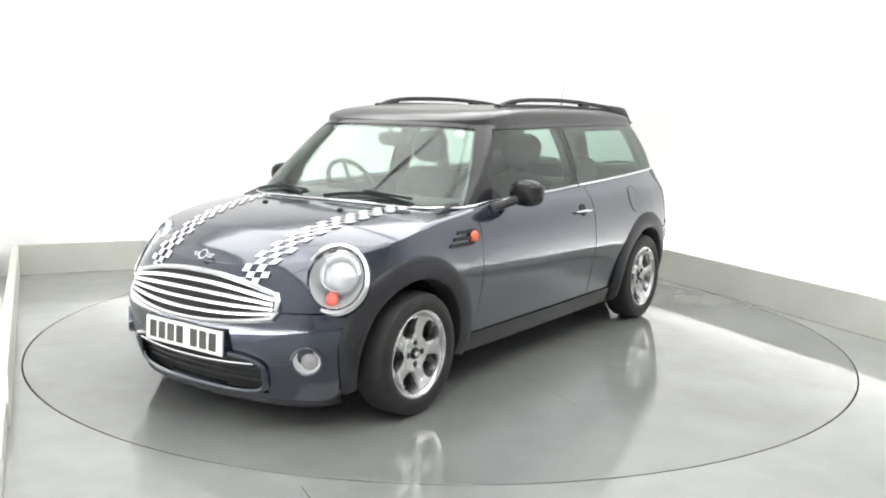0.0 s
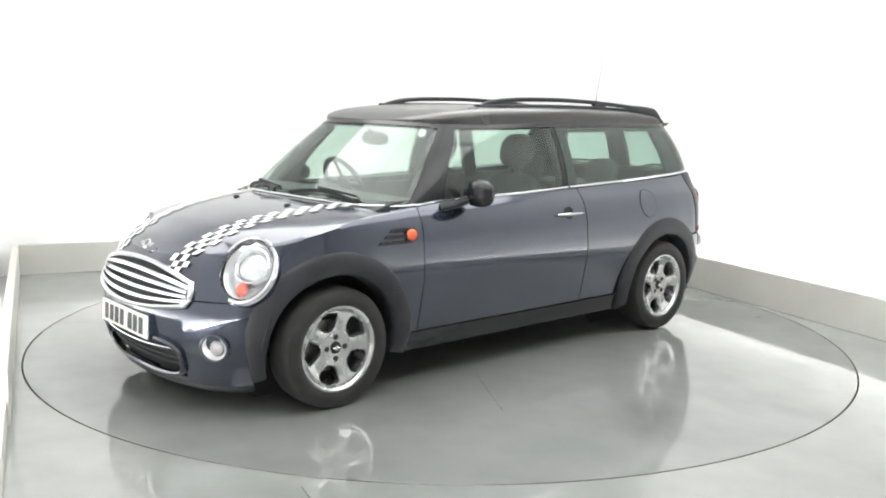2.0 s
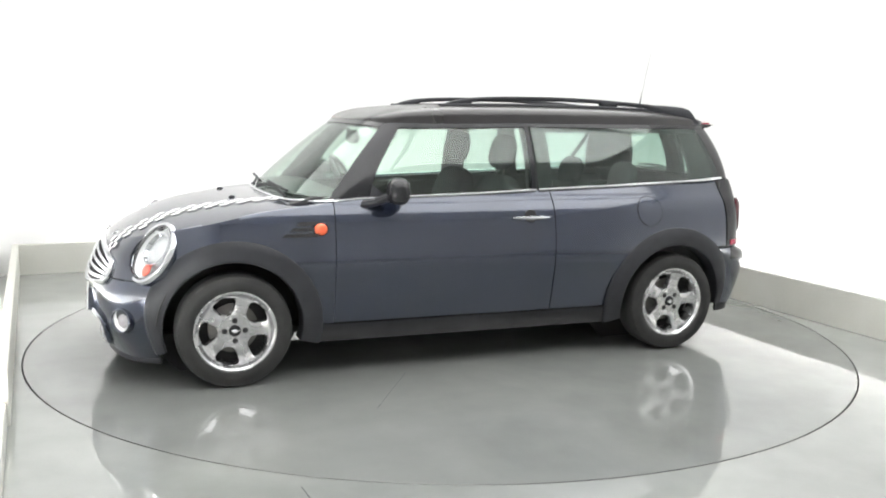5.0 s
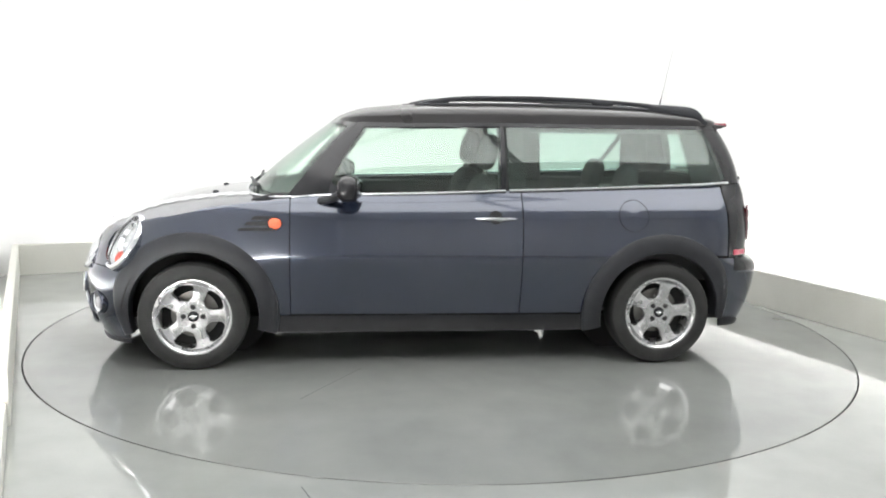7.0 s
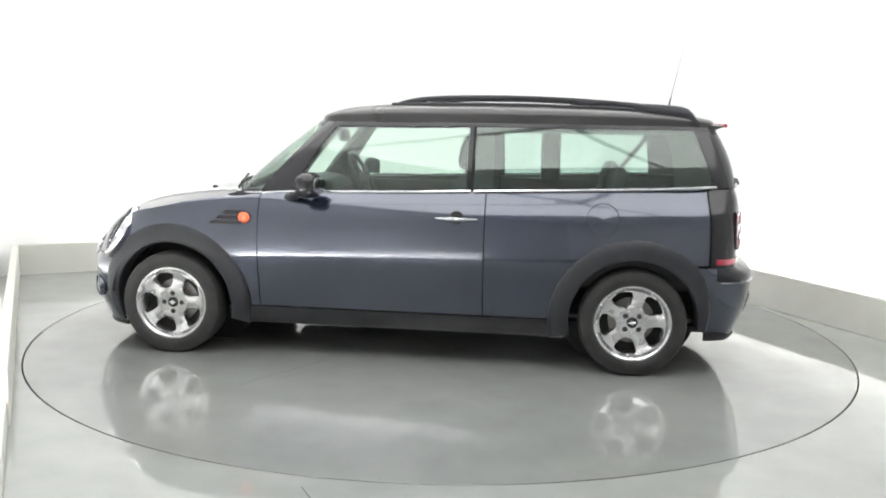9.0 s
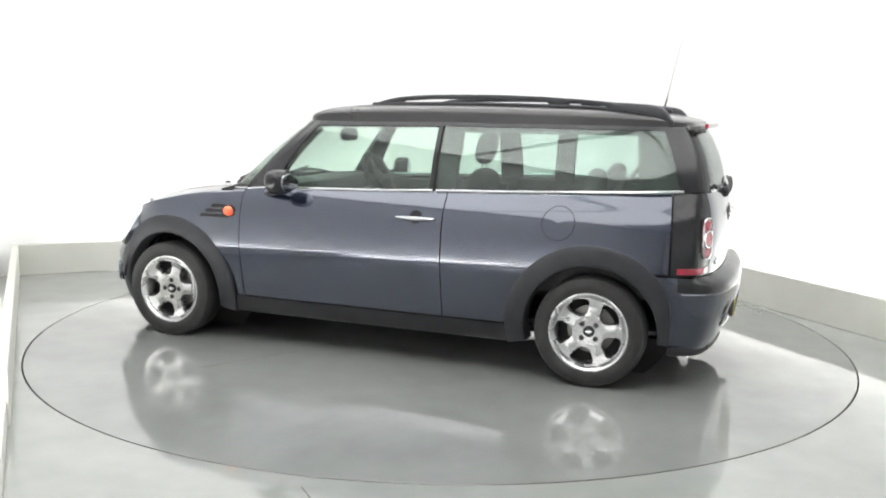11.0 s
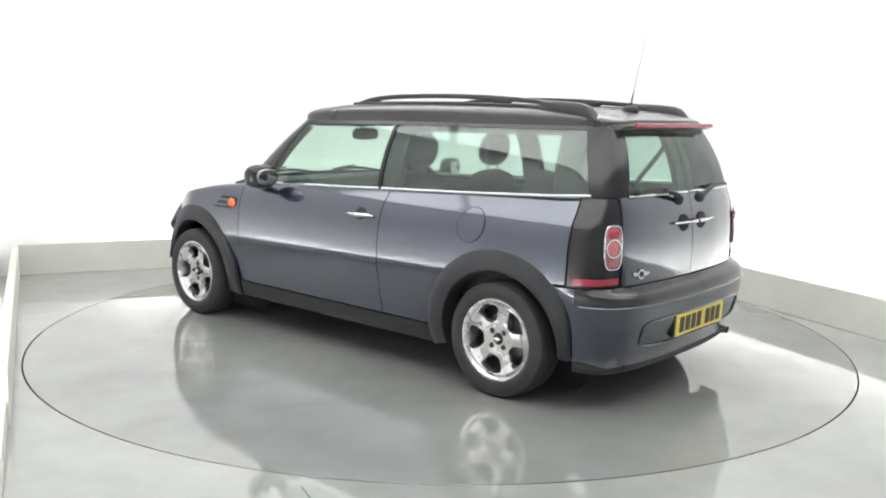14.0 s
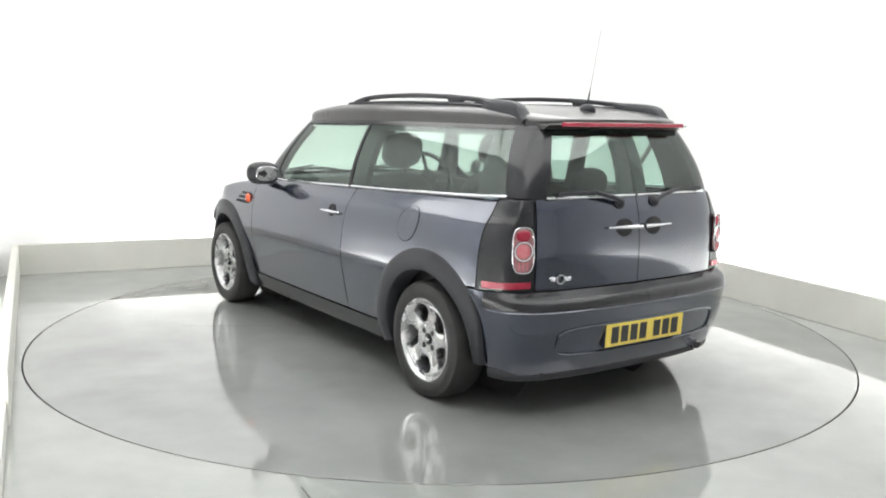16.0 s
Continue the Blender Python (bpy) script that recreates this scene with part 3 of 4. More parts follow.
def greenhouse(car):
    """Pillars, panes, roof and what stands on the roof."""
    a_edge = lambda h: 4.06 - 0.62 * h
    w_edge = lambda h: 3.16 - 0.38 * h
    geo = sheet([[dome(12 * i / 120, s / 24) for s in range(25)] for i in range(121)], 0.02, towards=(-0.6, 0, 0.9))
    roof = part("roof", join(geo, flip(geo)), ROOF, car, "dark grey-black roof", 60)
    part("headlining", join(*[(lambda g: (g if k else flip(g)))(sheet([[dome(12 * i / 60, s / 10) * 1.0 + Vector((0, 0, -0.035)) for s in range(1, 11)] for i in range(61)], 0.01, towards=(-0.6, 0, 0.9))) for k in (0, 1)]), DASH, car)
    # gutter line and upper rail
    geo = sheet([[house(12 * i / 120, h, 0.004) for h in (0.955, 0.98, 1.0, 1.012)] for i in range(121)], 0.02)
    part("roof_rim", join(geo, flip(geo)), GLOSSBLACK, car)
    both("windscreen_pillar", sheet(lattice(lambda c, h: house(c, h, 0.004), w_edge, a_edge, 0.0, 0.96, 10, 16), 0.05), GLOSSBLACK, car, "black windscreen pillar")
    both("middle_pillar", sheet(lattice(lambda c, h: house(c, h, -0.02), 5.92, 6.2, 0.0, 0.98, 6, 12), 0.04), INNER, car)
    both("pillar_trim", sheet(lattice(lambda c, h: house(c, h, 0.001), 5.93, 5.985, 0.0, 0.96, 3, 12), 0.01), GLOSSBLACK, car)
    both("rear_pillar", sheet(lattice(lambda c, h: house(c, h, 0.002), lambda h: 8.95 - 0.25 * h, 10.15, 0.0, 0.96, 12, 14), 0.03), GLOSSBLACK, car, "gloss black rear pillar")
    both("inner_rear_pillar", sheet(lattice(lambda c, h: house(c, h, -0.03), 7.95, 9.0, 0.0, 0.98, 6, 12), 0.02), INNER, car)
    # black strip just inside the top edge of each rear side pane
    both("window_top_band", sheet(lattice(lambda c, h: house(c, h, -0.004), 6.02, 8.9, 0.87, 0.965, 30, 3), 0.004), INNER, car)
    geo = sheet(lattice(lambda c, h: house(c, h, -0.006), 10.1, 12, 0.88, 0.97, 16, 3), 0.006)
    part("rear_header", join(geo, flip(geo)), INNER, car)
    both("rear_door_post", sheet(lattice(lambda c, h: house(c, h, -0.004), 11.72, 11.985, 0.0, 0.96, 3, 8), 0.03), GLOSSBLACK, car)
    geo = sheet(lattice(lambda c, h: house(c, h, 0.0), 0, lambda h: 3.2 - 0.38 * h, 0.0, 0.965, 40, 16), 0.004)
    part("windscreen", join(geo, flip(geo)), GLASS, car, "green-tinted windscreen")
    geo = sheet(lattice(lambda c, h: house(c, h, -0.006), 0, 3.15, 0.0, 0.075, 40, 3), 0.004)
    part("windscreen_band", join(geo, flip(geo)), INNER, car)
    both("door_window", sheet(lattice(lambda c, h: house(c, h, 0.0), a_edge, 5.985, 0.02, 0.965, 30, 12), 0.004), GLASS, car, "green-tinted side window")
    both("quarter_window", sheet(lattice(lambda c, h: house(c, h, 0.002), 6.015, lambda h: 8.95 - 0.25 * h, 0.02, 0.965, 30, 12), 0.004), REARGLASS, car, "dark green-tinted rear side window")
    both("rear_door_window", sheet(lattice(lambda c, h: house(c, h, 0.003), 10.15, 11.985, 0.02, 0.965, 20, 12), 0.004), REARGLASS, car, "dark green-tinted rear door window")
    both("window_corner", sheet(lattice(lambda c, h: house(c, h, 0.006), lambda h: 4.06 - 0.62 * h, lambda h: 4.28 - 1.72 * h, 0.0, 0.2, 6, 6), 0.012), PLASTIC, car)
    # roof rails: a slim bar on long solid feet and one post; an added black strip darkens the roof's edge as shading
    # does
    rail_top = curve([-1.61, -1.50, -1.27, -1.1, -0.9, -0.6, -0.3, -0.1, 0.02, 0.09], [1.385, 1.438, 1.452, 1.464, 1.474, 1.480, 1.476, 1.464, 1.442, 1.414])
    rail_y = lambda x: 0.438 + 0.032 * ease((-1.12 - x) / 0.35)

    def roof_at(x, y):
        c = min((abs(house(4 + 6 * i / 60, 1.0).x - x), 4 + 6 * i / 60) for i in range(61))[1]
        e = house(c, 1.0).y
        return min((abs(dome(c, j / 40).y - y) , dome(c, j / 40).z) for j in range(41))[1] if e > y else edge_z(c)
    xs = [0.09 - 1.70 * i / 68 for i in range(69)]
    foot = [max(ease((x + 0.11) / 0.05), ease((-1.25 - x) / 0.05), 1.0 if abs(x + 0.99) < 0.045 else 0.0) for x in xs]
    base = [roof_at(x, rail_y(x)) - 0.004 - 0.035 * ease((-1.25 - x) / 0.1) for x in xs]
    under = [max(min(rail_top(x) - 0.026, b + 0.1), b) * (1 - f) + b * f for x, f, b in zip(xs, foot, base)]
    tops = [rail_top(x) + (b + 0.03 - rail_top(x)) * ease((-1.54 - x) / 0.07) for x, b in zip(xs, base)]
    path = [(x, rail_y(x), (q + u) / 2) for x, u, q in zip(xs, under, tops)]
    tall = [max(q - u, 0.008) for q, u in zip(tops, under)]
    both("roof_rail", tube(path, [0.034 + 0.04 * ease((-1.22 - x) / 0.12) for x in xs], tall, 12, 3.0), PLASTIC, car, "black roof rail")
    both("roof_dark_strip", tube([(x, rail_y(x) + 0.004, b + 0.006) for x, b in zip(xs, base)], 0.05, 0.02, 8, 2.6), PLASTIC, car)
    # antenna
    mast = part("antenna_base", blob(0.045, 0.028, 0.03, Matrix.Translation((-1.505, 0, 1.405)), power=2.4), PLASTIC, car)
    part("antenna_rod", tube([(-1.50 - 0.075 * i / 8, 0.0, 1.42 + 0.38 * i / 8) for i in range(9)], [0.009 if i < 2 else 0.0028 - 0.0002 * i for i in range(9)], [0.009 if i < 2 else 0.0028 - 0.0002 * i for i in range(9)], 8), PLASTIC, mast)
    # roof-edge spoiler with its high brake lamp
    rows = []
    for j in range(31):
        y = -0.465 + 0.93 * j / 30
        k = 1 - 0.25 * abs(y / 0.5) ** 3
        row = [(-1.53, y, 1.372 - 0.03 * abs(y / 0.5) ** 3), (-1.62, y, 1.362 - 0.025 * abs(y / 0.5) ** 3), (-1.67 - 0.05 * k, y, 1.35 - 0.018 * abs(y / 0.5) ** 3), (-1.71 - 0.055 * k, y, 1.336), (-1.67 - 0.05 * k, y, 1.315), (-1.64, y, 1.31)]
        rows.append(row)
    spoiler = part("spoiler", sheet(rows, 0.012, towards=(-1.55, 0, 1.33)), ROOF, car)
    part("brake_lamp", tube([(-1.715 - 0.058 * (1 - 0.25 * abs(y / 0.5) ** 3), y, 1.337) for y in [-0.40 + 0.80 * i / 20 for i in range(21)]], 0.02, 0.022, 8, 3), RED, spoiler, "long red high brake lamp")


def front_details(car, hood, bumper):
    # radiator grille: chrome surround, chrome bars on a dark mesh
    gw = 0.47
    g_low = lambda y: 0.468 + 0.040 * (abs(y) / gw) ** 2
    g_high = lambda y: 0.664 - 0.062 * (abs(y) / gw) ** 2.2
    ring = [(-gw + 2 * gw * i / 30, 0) for i in range(31)]
    loop = [(y, g_low(y)) for y, _ in ring] + [(gw + 0.014, 0.535), (gw + 0.012, 0.575)] + [(y, g_high(y)) for y, _ in reversed(ring)] + [(-gw - 0.012, 0.575), (-gw - 0.014, 0.535)]
    loop.append(loop[0])
    grille = part("grille_surround", tube([nose(y, z, 0.008) for y, z in loop], 0.03, 0.026, 8, 2.4, False), CHROME, car, "chrome grille surround")
    rows = lattice(lambda y, b: nose(y, g_low(y) + (g_high(y) - g_low(y)) * b, 0.007), -gw, gw, 0, 1, 40, 6)
    part("grille_backing", sheet(rows, 0.004, towards=(1.5, 0, 0.56)), INNER, grille)
    for k in (0.2, 0.4, 0.6, 0.8):
        pts = [nose(-gw + 2 * gw * j / 32, g_low(-gw + 2 * gw * j / 32) + (g_high(-gw + 2 * gw * j / 32) - g_low(-gw + 2 * gw * j / 32)) * k, 0.016) for j in range(33)]
        part("grille_bar", tube(pts, 0.018, 0.020, 8, 2.5), CHROME, grille)
    # winged badge as a plain shape
    def badge(place, outward, s, parent):
        m = facing(place, outward)
        ring = lathe([(0.02 * s, 0.0), (0.029 * s, 0.0), (0.029 * s, 0.005), (0.02 * s, 0.005)], 24, m, closed=True)
        wings = [rbox(0.042 * s - 0.006 * k, 0.006 * s, 0.003, 0.001, m @ Matrix.Translation((sg * (0.05 - 0.003 * k) * s, (0.008 - 0.008 * k) * s, 0.002))) for sg in (-1, 1) for k in range(3)]
        return part("badge", join(ring, *wings), CHROME, parent, "small chrome winged badge")
    badge((1.838, 0, 0.725), (0.75, 0, 0.66), 0.95, hood)
    badge(tail(0.475, 0.655, 0.006), (-1, 0.25, 0), 0.8, car)
    # headlamps
    for sg in (1, -1):
        m = facing((1.645, sg * 0.626, 0.664), (0.735, sg * 0.43, 0.525)) @ Matrix.Scale(1.08, 4)
        lamp = part("headlamp", lathe([(0.128, -0.03), (0.145, -0.02), (0.157, -0.006), (0.156, 0.006), (0.150, 0.014), (0.138, 0.016), (0.130, 0.004), (0.128, -0.03)], 56, m, 0.86), CHROME, car, "oval headlamp in a chrome ring")
        part("lamp_housing", lathe([(0.154, 0.0), (0.158, -0.004), (0.159, -0.03), (0.154, -0.075), (0.12, -0.13), (0.06, -0.17)], 48, m, 0.86), PAINT, lamp)
        part("reflector", lathe([(0.001, -0.06), (0.05, -0.055), (0.09, -0.035), (0.118, -0.008), (0.132, 0.003)], 48, m, 0.86), REFLECTOR, lamp)
        part("lamp_seal", lathe([(0.126, 0.004), (0.131, 0.012), (0.136, 0.013), (0.138, 0.004)], 48, m, 0.86), GLOSSBLACK, lamp)
        part("lamp_bezel", lathe([(0.066, -0.02), (0.074, -0.002), (0.080, -0.004), (0.082, -0.03)], 40, m @ Matrix.Translation((sg * 0.012, 0.022, 0.01))), CHROME, lamp)
        part("dipped_beam_lens", lathe([(0.066, 0.0), (0.05, 0.012), (0.025, 0.019), (0.001, 0.021)], 32, m @ Matrix.Translation((sg * 0.012, 0.022, -0.018))), REFLECTOR, lamp)
        part("indicator_bulb", blob(0.026, 0.03, 0.012, m @ Matrix.Translation((-sg * 0.012, -0.080, -0.012))), REDORANGE, lamp, "orange indicator lamp")
        part("cover", lathe([(0.140, 0.012), (0.12, 0.026), (0.08, 0.038), (0.04, 0.044), (0.0008, 0.046)], 48, m, 0.86), CLEAR, lamp, "clear headlamp cover")
    # lower intake
    def mouth(t):
        a = 2 * math.pi * t
        ca, sa = math.cos(a), math.sin(a)
        return 0.43 * abs(ca) ** 0.4 * math.copysign(1, ca), 0.245 + 0.09 * abs(sa) ** 0.5 * math.copysign(1, sa)
    part("intake_surround", tube([nose(*mouth(i / 64), 0.006) for i in range(65)], 0.034, 0.028, 8, 2.2, False), PAINT, bumper)
    verts = [nose(0, 0.245, -0.05)] + [nose(*mouth(i / 48), -0.03) for i in range(48)]
    part("intake_backing", (verts, [(0, 1 + i, 1 + (i + 1) % 48) for i in range(48)]), INNER, bumper)
    for k, z in enumerate((0.215, 0.243, 0.271)):
        part("intake_slat", tube([nose(-0.38 + 0.76 * j / 16, z, -0.018) for j in range(17)], 0.012, 0.009, 6), PLASTIC, bumper)
    part("intake_chrome_bar", tube([nose(-0.385 + 0.77 * j / 20, 0.300 - 0.012 * (1 - (j / 10 - 1) ** 2), 0.006) for j in range(21)], 0.014, 0.013, 8), CHROME, bumper, "chrome bar across the lower intake")
    # front spoiler lip
    lip = tube([low(3.05 * i / 40, 0.112) * 1.0 + Vector((0, 0, 0.006)) for i in range(41)], 0.03, 0.03, 8)
    part("bumper_lip", join(lip, flip(lip)), PLASTIC, bumper)
    # fog lamps
    for sg in (1, -1):
        p = nose(sg * 0.60, 0.33, 0.0)
        m = facing(p, (0.80, sg * 0.60, 0.0))
        fog = part("fog_lamp", lathe([(0.052, -0.02), (0.053, 0.012), (0.058, 0.016), (0.064, 0.012), (0.066, -0.01)], 36, m, 1.1), PAINT, bumper, "round fog lamp in a body-coloured ring")
        part("lamp_well", lathe([(0.0008, -0.004), (0.03, -0.002), (0.054, 0.006)], 32, m, 1.1), REFLECTOR, fog)
        part("fog_lens", lathe([(0.036, 0.004), (0.03, 0.014), (0.015, 0.02), (0.0008, 0.021)], 32, m @ Matrix.Translation((sg * 0.012, 0, 0))), SMOKE, fog)
    # washer jets
    for y in (0.26, -0.26):
        part("washer_jet", blob(0.018, 0.014, 0.008, Matrix.Translation((1.215, y, bonnet_z(1.215, y) + 0.003))), PLASTIC, hood)
    # chequered stripes of white squares, from the grille up to the windscreen
    for sg in (1, -1):
        verts, faces = [], []
        rows, cols, turn_row = 24, 4, 3

        def spot(i, j):
            t = max(i - turn_row, 0) / (rows - turn_row)
            y = 0.322 + 0.16 * t + (0.142 - 0.022 * t) * (j / cols - 0.5)
            u = u_front(y)
            edge = low(u, top_of(u))
            if i < turn_row:
                p = nose(y, edge.z - 0.024 * (turn_row - i), 0.004)
                return p.x, y, p.z + 0.001
            x = min(edge.x - 0.003, 1.845) - (0.80 - 0.01) * t
            return x, y, bonnet_z(x, y) + 0.006
        for i in range(rows):
            for j in range(cols):
                if (i + j) % 2:
                    continue
                k = len(verts)
                for a in (0, 0.5, 1):
                    for b in (0, 1):
                        x, y, z = spot(i + a, j + b)
                        verts.append((x, sg * y, z))
                faces += [(k, k + 1, k + 3, k + 2), (k + 2, k + 3, k + 5, k + 4)]
        part("chequered_stripe", (verts, faces), WHITE, hood, "white chequered vinyl stripe")
    # number plate with plain bars
    def number_plate(place, outward, material, label, parent):
        m = facing(place, outward)
        plate = part("number_plate", rbox(0.52, 0.111, 0.008, 0.003, m), material, parent, label)
        part("plate_holder", rbox(0.527, 0.118, 0.05, 0.004, m @ Matrix.Translation((0, 0, -0.027))), PAINT, plate)
        for k, x in enumerate((-0.205, -0.143, -0.081, -0.019, 0.075, 0.137, 0.199)):
            part("plate_bar", rbox(0.046, 0.078, 0.002, 0.0005, m @ Matrix.Translation((x, 0, 0.005))), INK, plate)
        return plate
    number_plate((1.962, 0, 0.378), (1, 0, 0.05), PLATEWHITE, "white number plate with dark bars", car)
    number_plate((-1.957, 0, 0.385), (-1, 0, -0.05), PLATEYELLOW, "yellow number plate with dark bars", car)
    # wipers
    for sg, ya, yb in ((1, 0.50, -0.02), (-1, -0.18, -0.62)):
        pts = []
        for i in range(13):
            y = ya + (yb - ya) * i / 12
            c = min((abs(house(k * 0.03, 0.03).y - abs(y)), k * 0.03) for k in range(95))[1]
            p = house(c, 0.045 + 0.07 * math.sin(math.pi * i / 12), 0.02)
            pts.append((p.x, math.copysign(p.y, y) if abs(y) > 0.02 else y, p.z))
        wiper = part("wiper", tube(pts, 0.012, 0.022, 6), PLASTIC, car, "black windscreen wiper")
        part("wiper_arm", tube([(1.01 - 0.10 * abs(ya), ya, 0.955), (pts[6][0] + 0.02, pts[6][1], pts[6][2] + 0.02)], 0.018, 0.014, 6), PLASTIC, wiper)


def side_details(car, doors):
    def both_sides(name, geo, material, labels="", sub=()):
        for sg in (1, -1):
            g = geo if sg == 1 else flip(geo)
            ob = part(name, g, material, doors[0 if sg == 1 else 1] if name == "door_handle" else car, labels)
            for n2, g2, m2, l2 in sub:
                part(n2, g2 if sg == 1 else flip(g2), m2, ob, l2)
    # mirrors
    stalk = tube([(0.60, 0.735, 0.90), (0.555, 0.78, 0.915), (0.50, 0.83, 0.945)], [0.09, 0.07, 0.06], [0.05, 0.04, 0.05], 10)
    cap = blob(0.06, 0.1, 0.07, Matrix.Translation((0.465, 0.868, 0.978)) @ pose(0, 0, 0, 0, 0, -12), 24, 14, 2.6)
    glass = blob(0.005, 0.072, 0.046, Matrix.Translation((0.408, 0.86, 0.978)) @ pose(0, 0, 0, 0, 0, -12), 20, 10, 2.6)
    both_sides("door_mirror", cap, GLOSSBLACK, "black oval door mirror", (("mirror_stalk", stalk, PLASTIC, ""), ("mirror_glass", glass, MIRROR, "")))
    # handles
    y0 = side_y(-0.33, 0.818)
    bar = tube([(-0.212 - 0.224 * i / 10, y0 + 0.012 + 0.016 * math.sin(math.pi * i / 10), 0.818) for i in range(11)], [0.008 + 0.012 * math.sin(math.pi * i / 10) for i in range(11)], [0.008 + 0.014 * math.sin(math.pi * i / 10) for i in range(11)], 8)
    cup = lathe([(0.0008, 0.0), (0.027, 0.001), (0.033, 0.003), (0.036, 0.0)], 32, facing((-0.325, y0 + 0.001, 0.824), (0, 1, 0.25)))
    both_sides("door_handle", bar, CHROME, "chrome door handle", (("handle_recess", cup, INNER, ""),))
    # side vents with indicator lamp
    def slit(q):
        z, x0 = 0.748 + 0.029 * q, 1.045 - 0.036 * q
        x1 = 0.872 - 0.004 * q
        rows = []
        for k in range(4):
            zz = z + 0.017 * k / 3
            rows.append([(x, side_y(x, zz) + 0.013, zz) for x in [x0 - 0.018 * k / 3 + (x1 - x0) * i / 8 for i in range(9)]])
        return sheet(rows, 0.012, towards=(0.9, 0, 0.7))
    lens = blob(0.034, 0.016, 0.030, Matrix.Translation((0.850, side_y(0.850, 0.785) + 0.006, 0.785)), 24, 12, 2.1)
    ring = tube([(0.850 + 0.037 * math.cos(2 * math.pi * i / 24), side_y(0.850, 0.785) + 0.004, 0.785 + 0.033 * math.sin(2 * math.pi * i / 24)) for i in range(25)], 0.007, 0.007, 6, 2, False)
    both_sides("side_vent", slit(1), INNER, "black slatted side vent with an orange repeater", (("vent_slit", slit(0), INNER, ""), ("vent_slit", slit(2), INNER, ""), ("repeater_lamp", lens, ORANGE, "round orange repeater lamp"), ("lamp_ring", ring, GLOSSBLACK, "")))
    # fuel flap on the left side: a round joint with a flush lid
    cx, cz, r = -1.10, 0.835, 0.082
    cap_rows = [[(cx + rr * math.cos(2 * math.pi * i / 36), side_y(cx + rr * math.cos(2 * math.pi * i / 36), cz + rr * math.sin(2 * math.pi * i / 36)) + 0.003, cz + rr * math.sin(2 * math.pi * i / 36)) for i in range(37)] for rr in (0.001, r * 0.5, r * 0.9, r)]
    flap = part("fuel_flap", sheet(cap_rows, 0.004, towards=(cx, 0, cz)), PAINT, car, "round fuel flap in body colour")
    part("flap_joint", tube([(cx + (r + 0.003) * math.cos(2 * math.pi * i / 40), side_y(cx + r * math.cos(2 * math.pi * i / 40), cz + r * math.sin(2 * math.pi * i / 40)) + 0.0012, cz + (r + 0.003) * math.sin(2 * math.pi * i / 40)) for i in range(41)], 0.0026, 0.0026, 6, 2, False), INNER, flap)


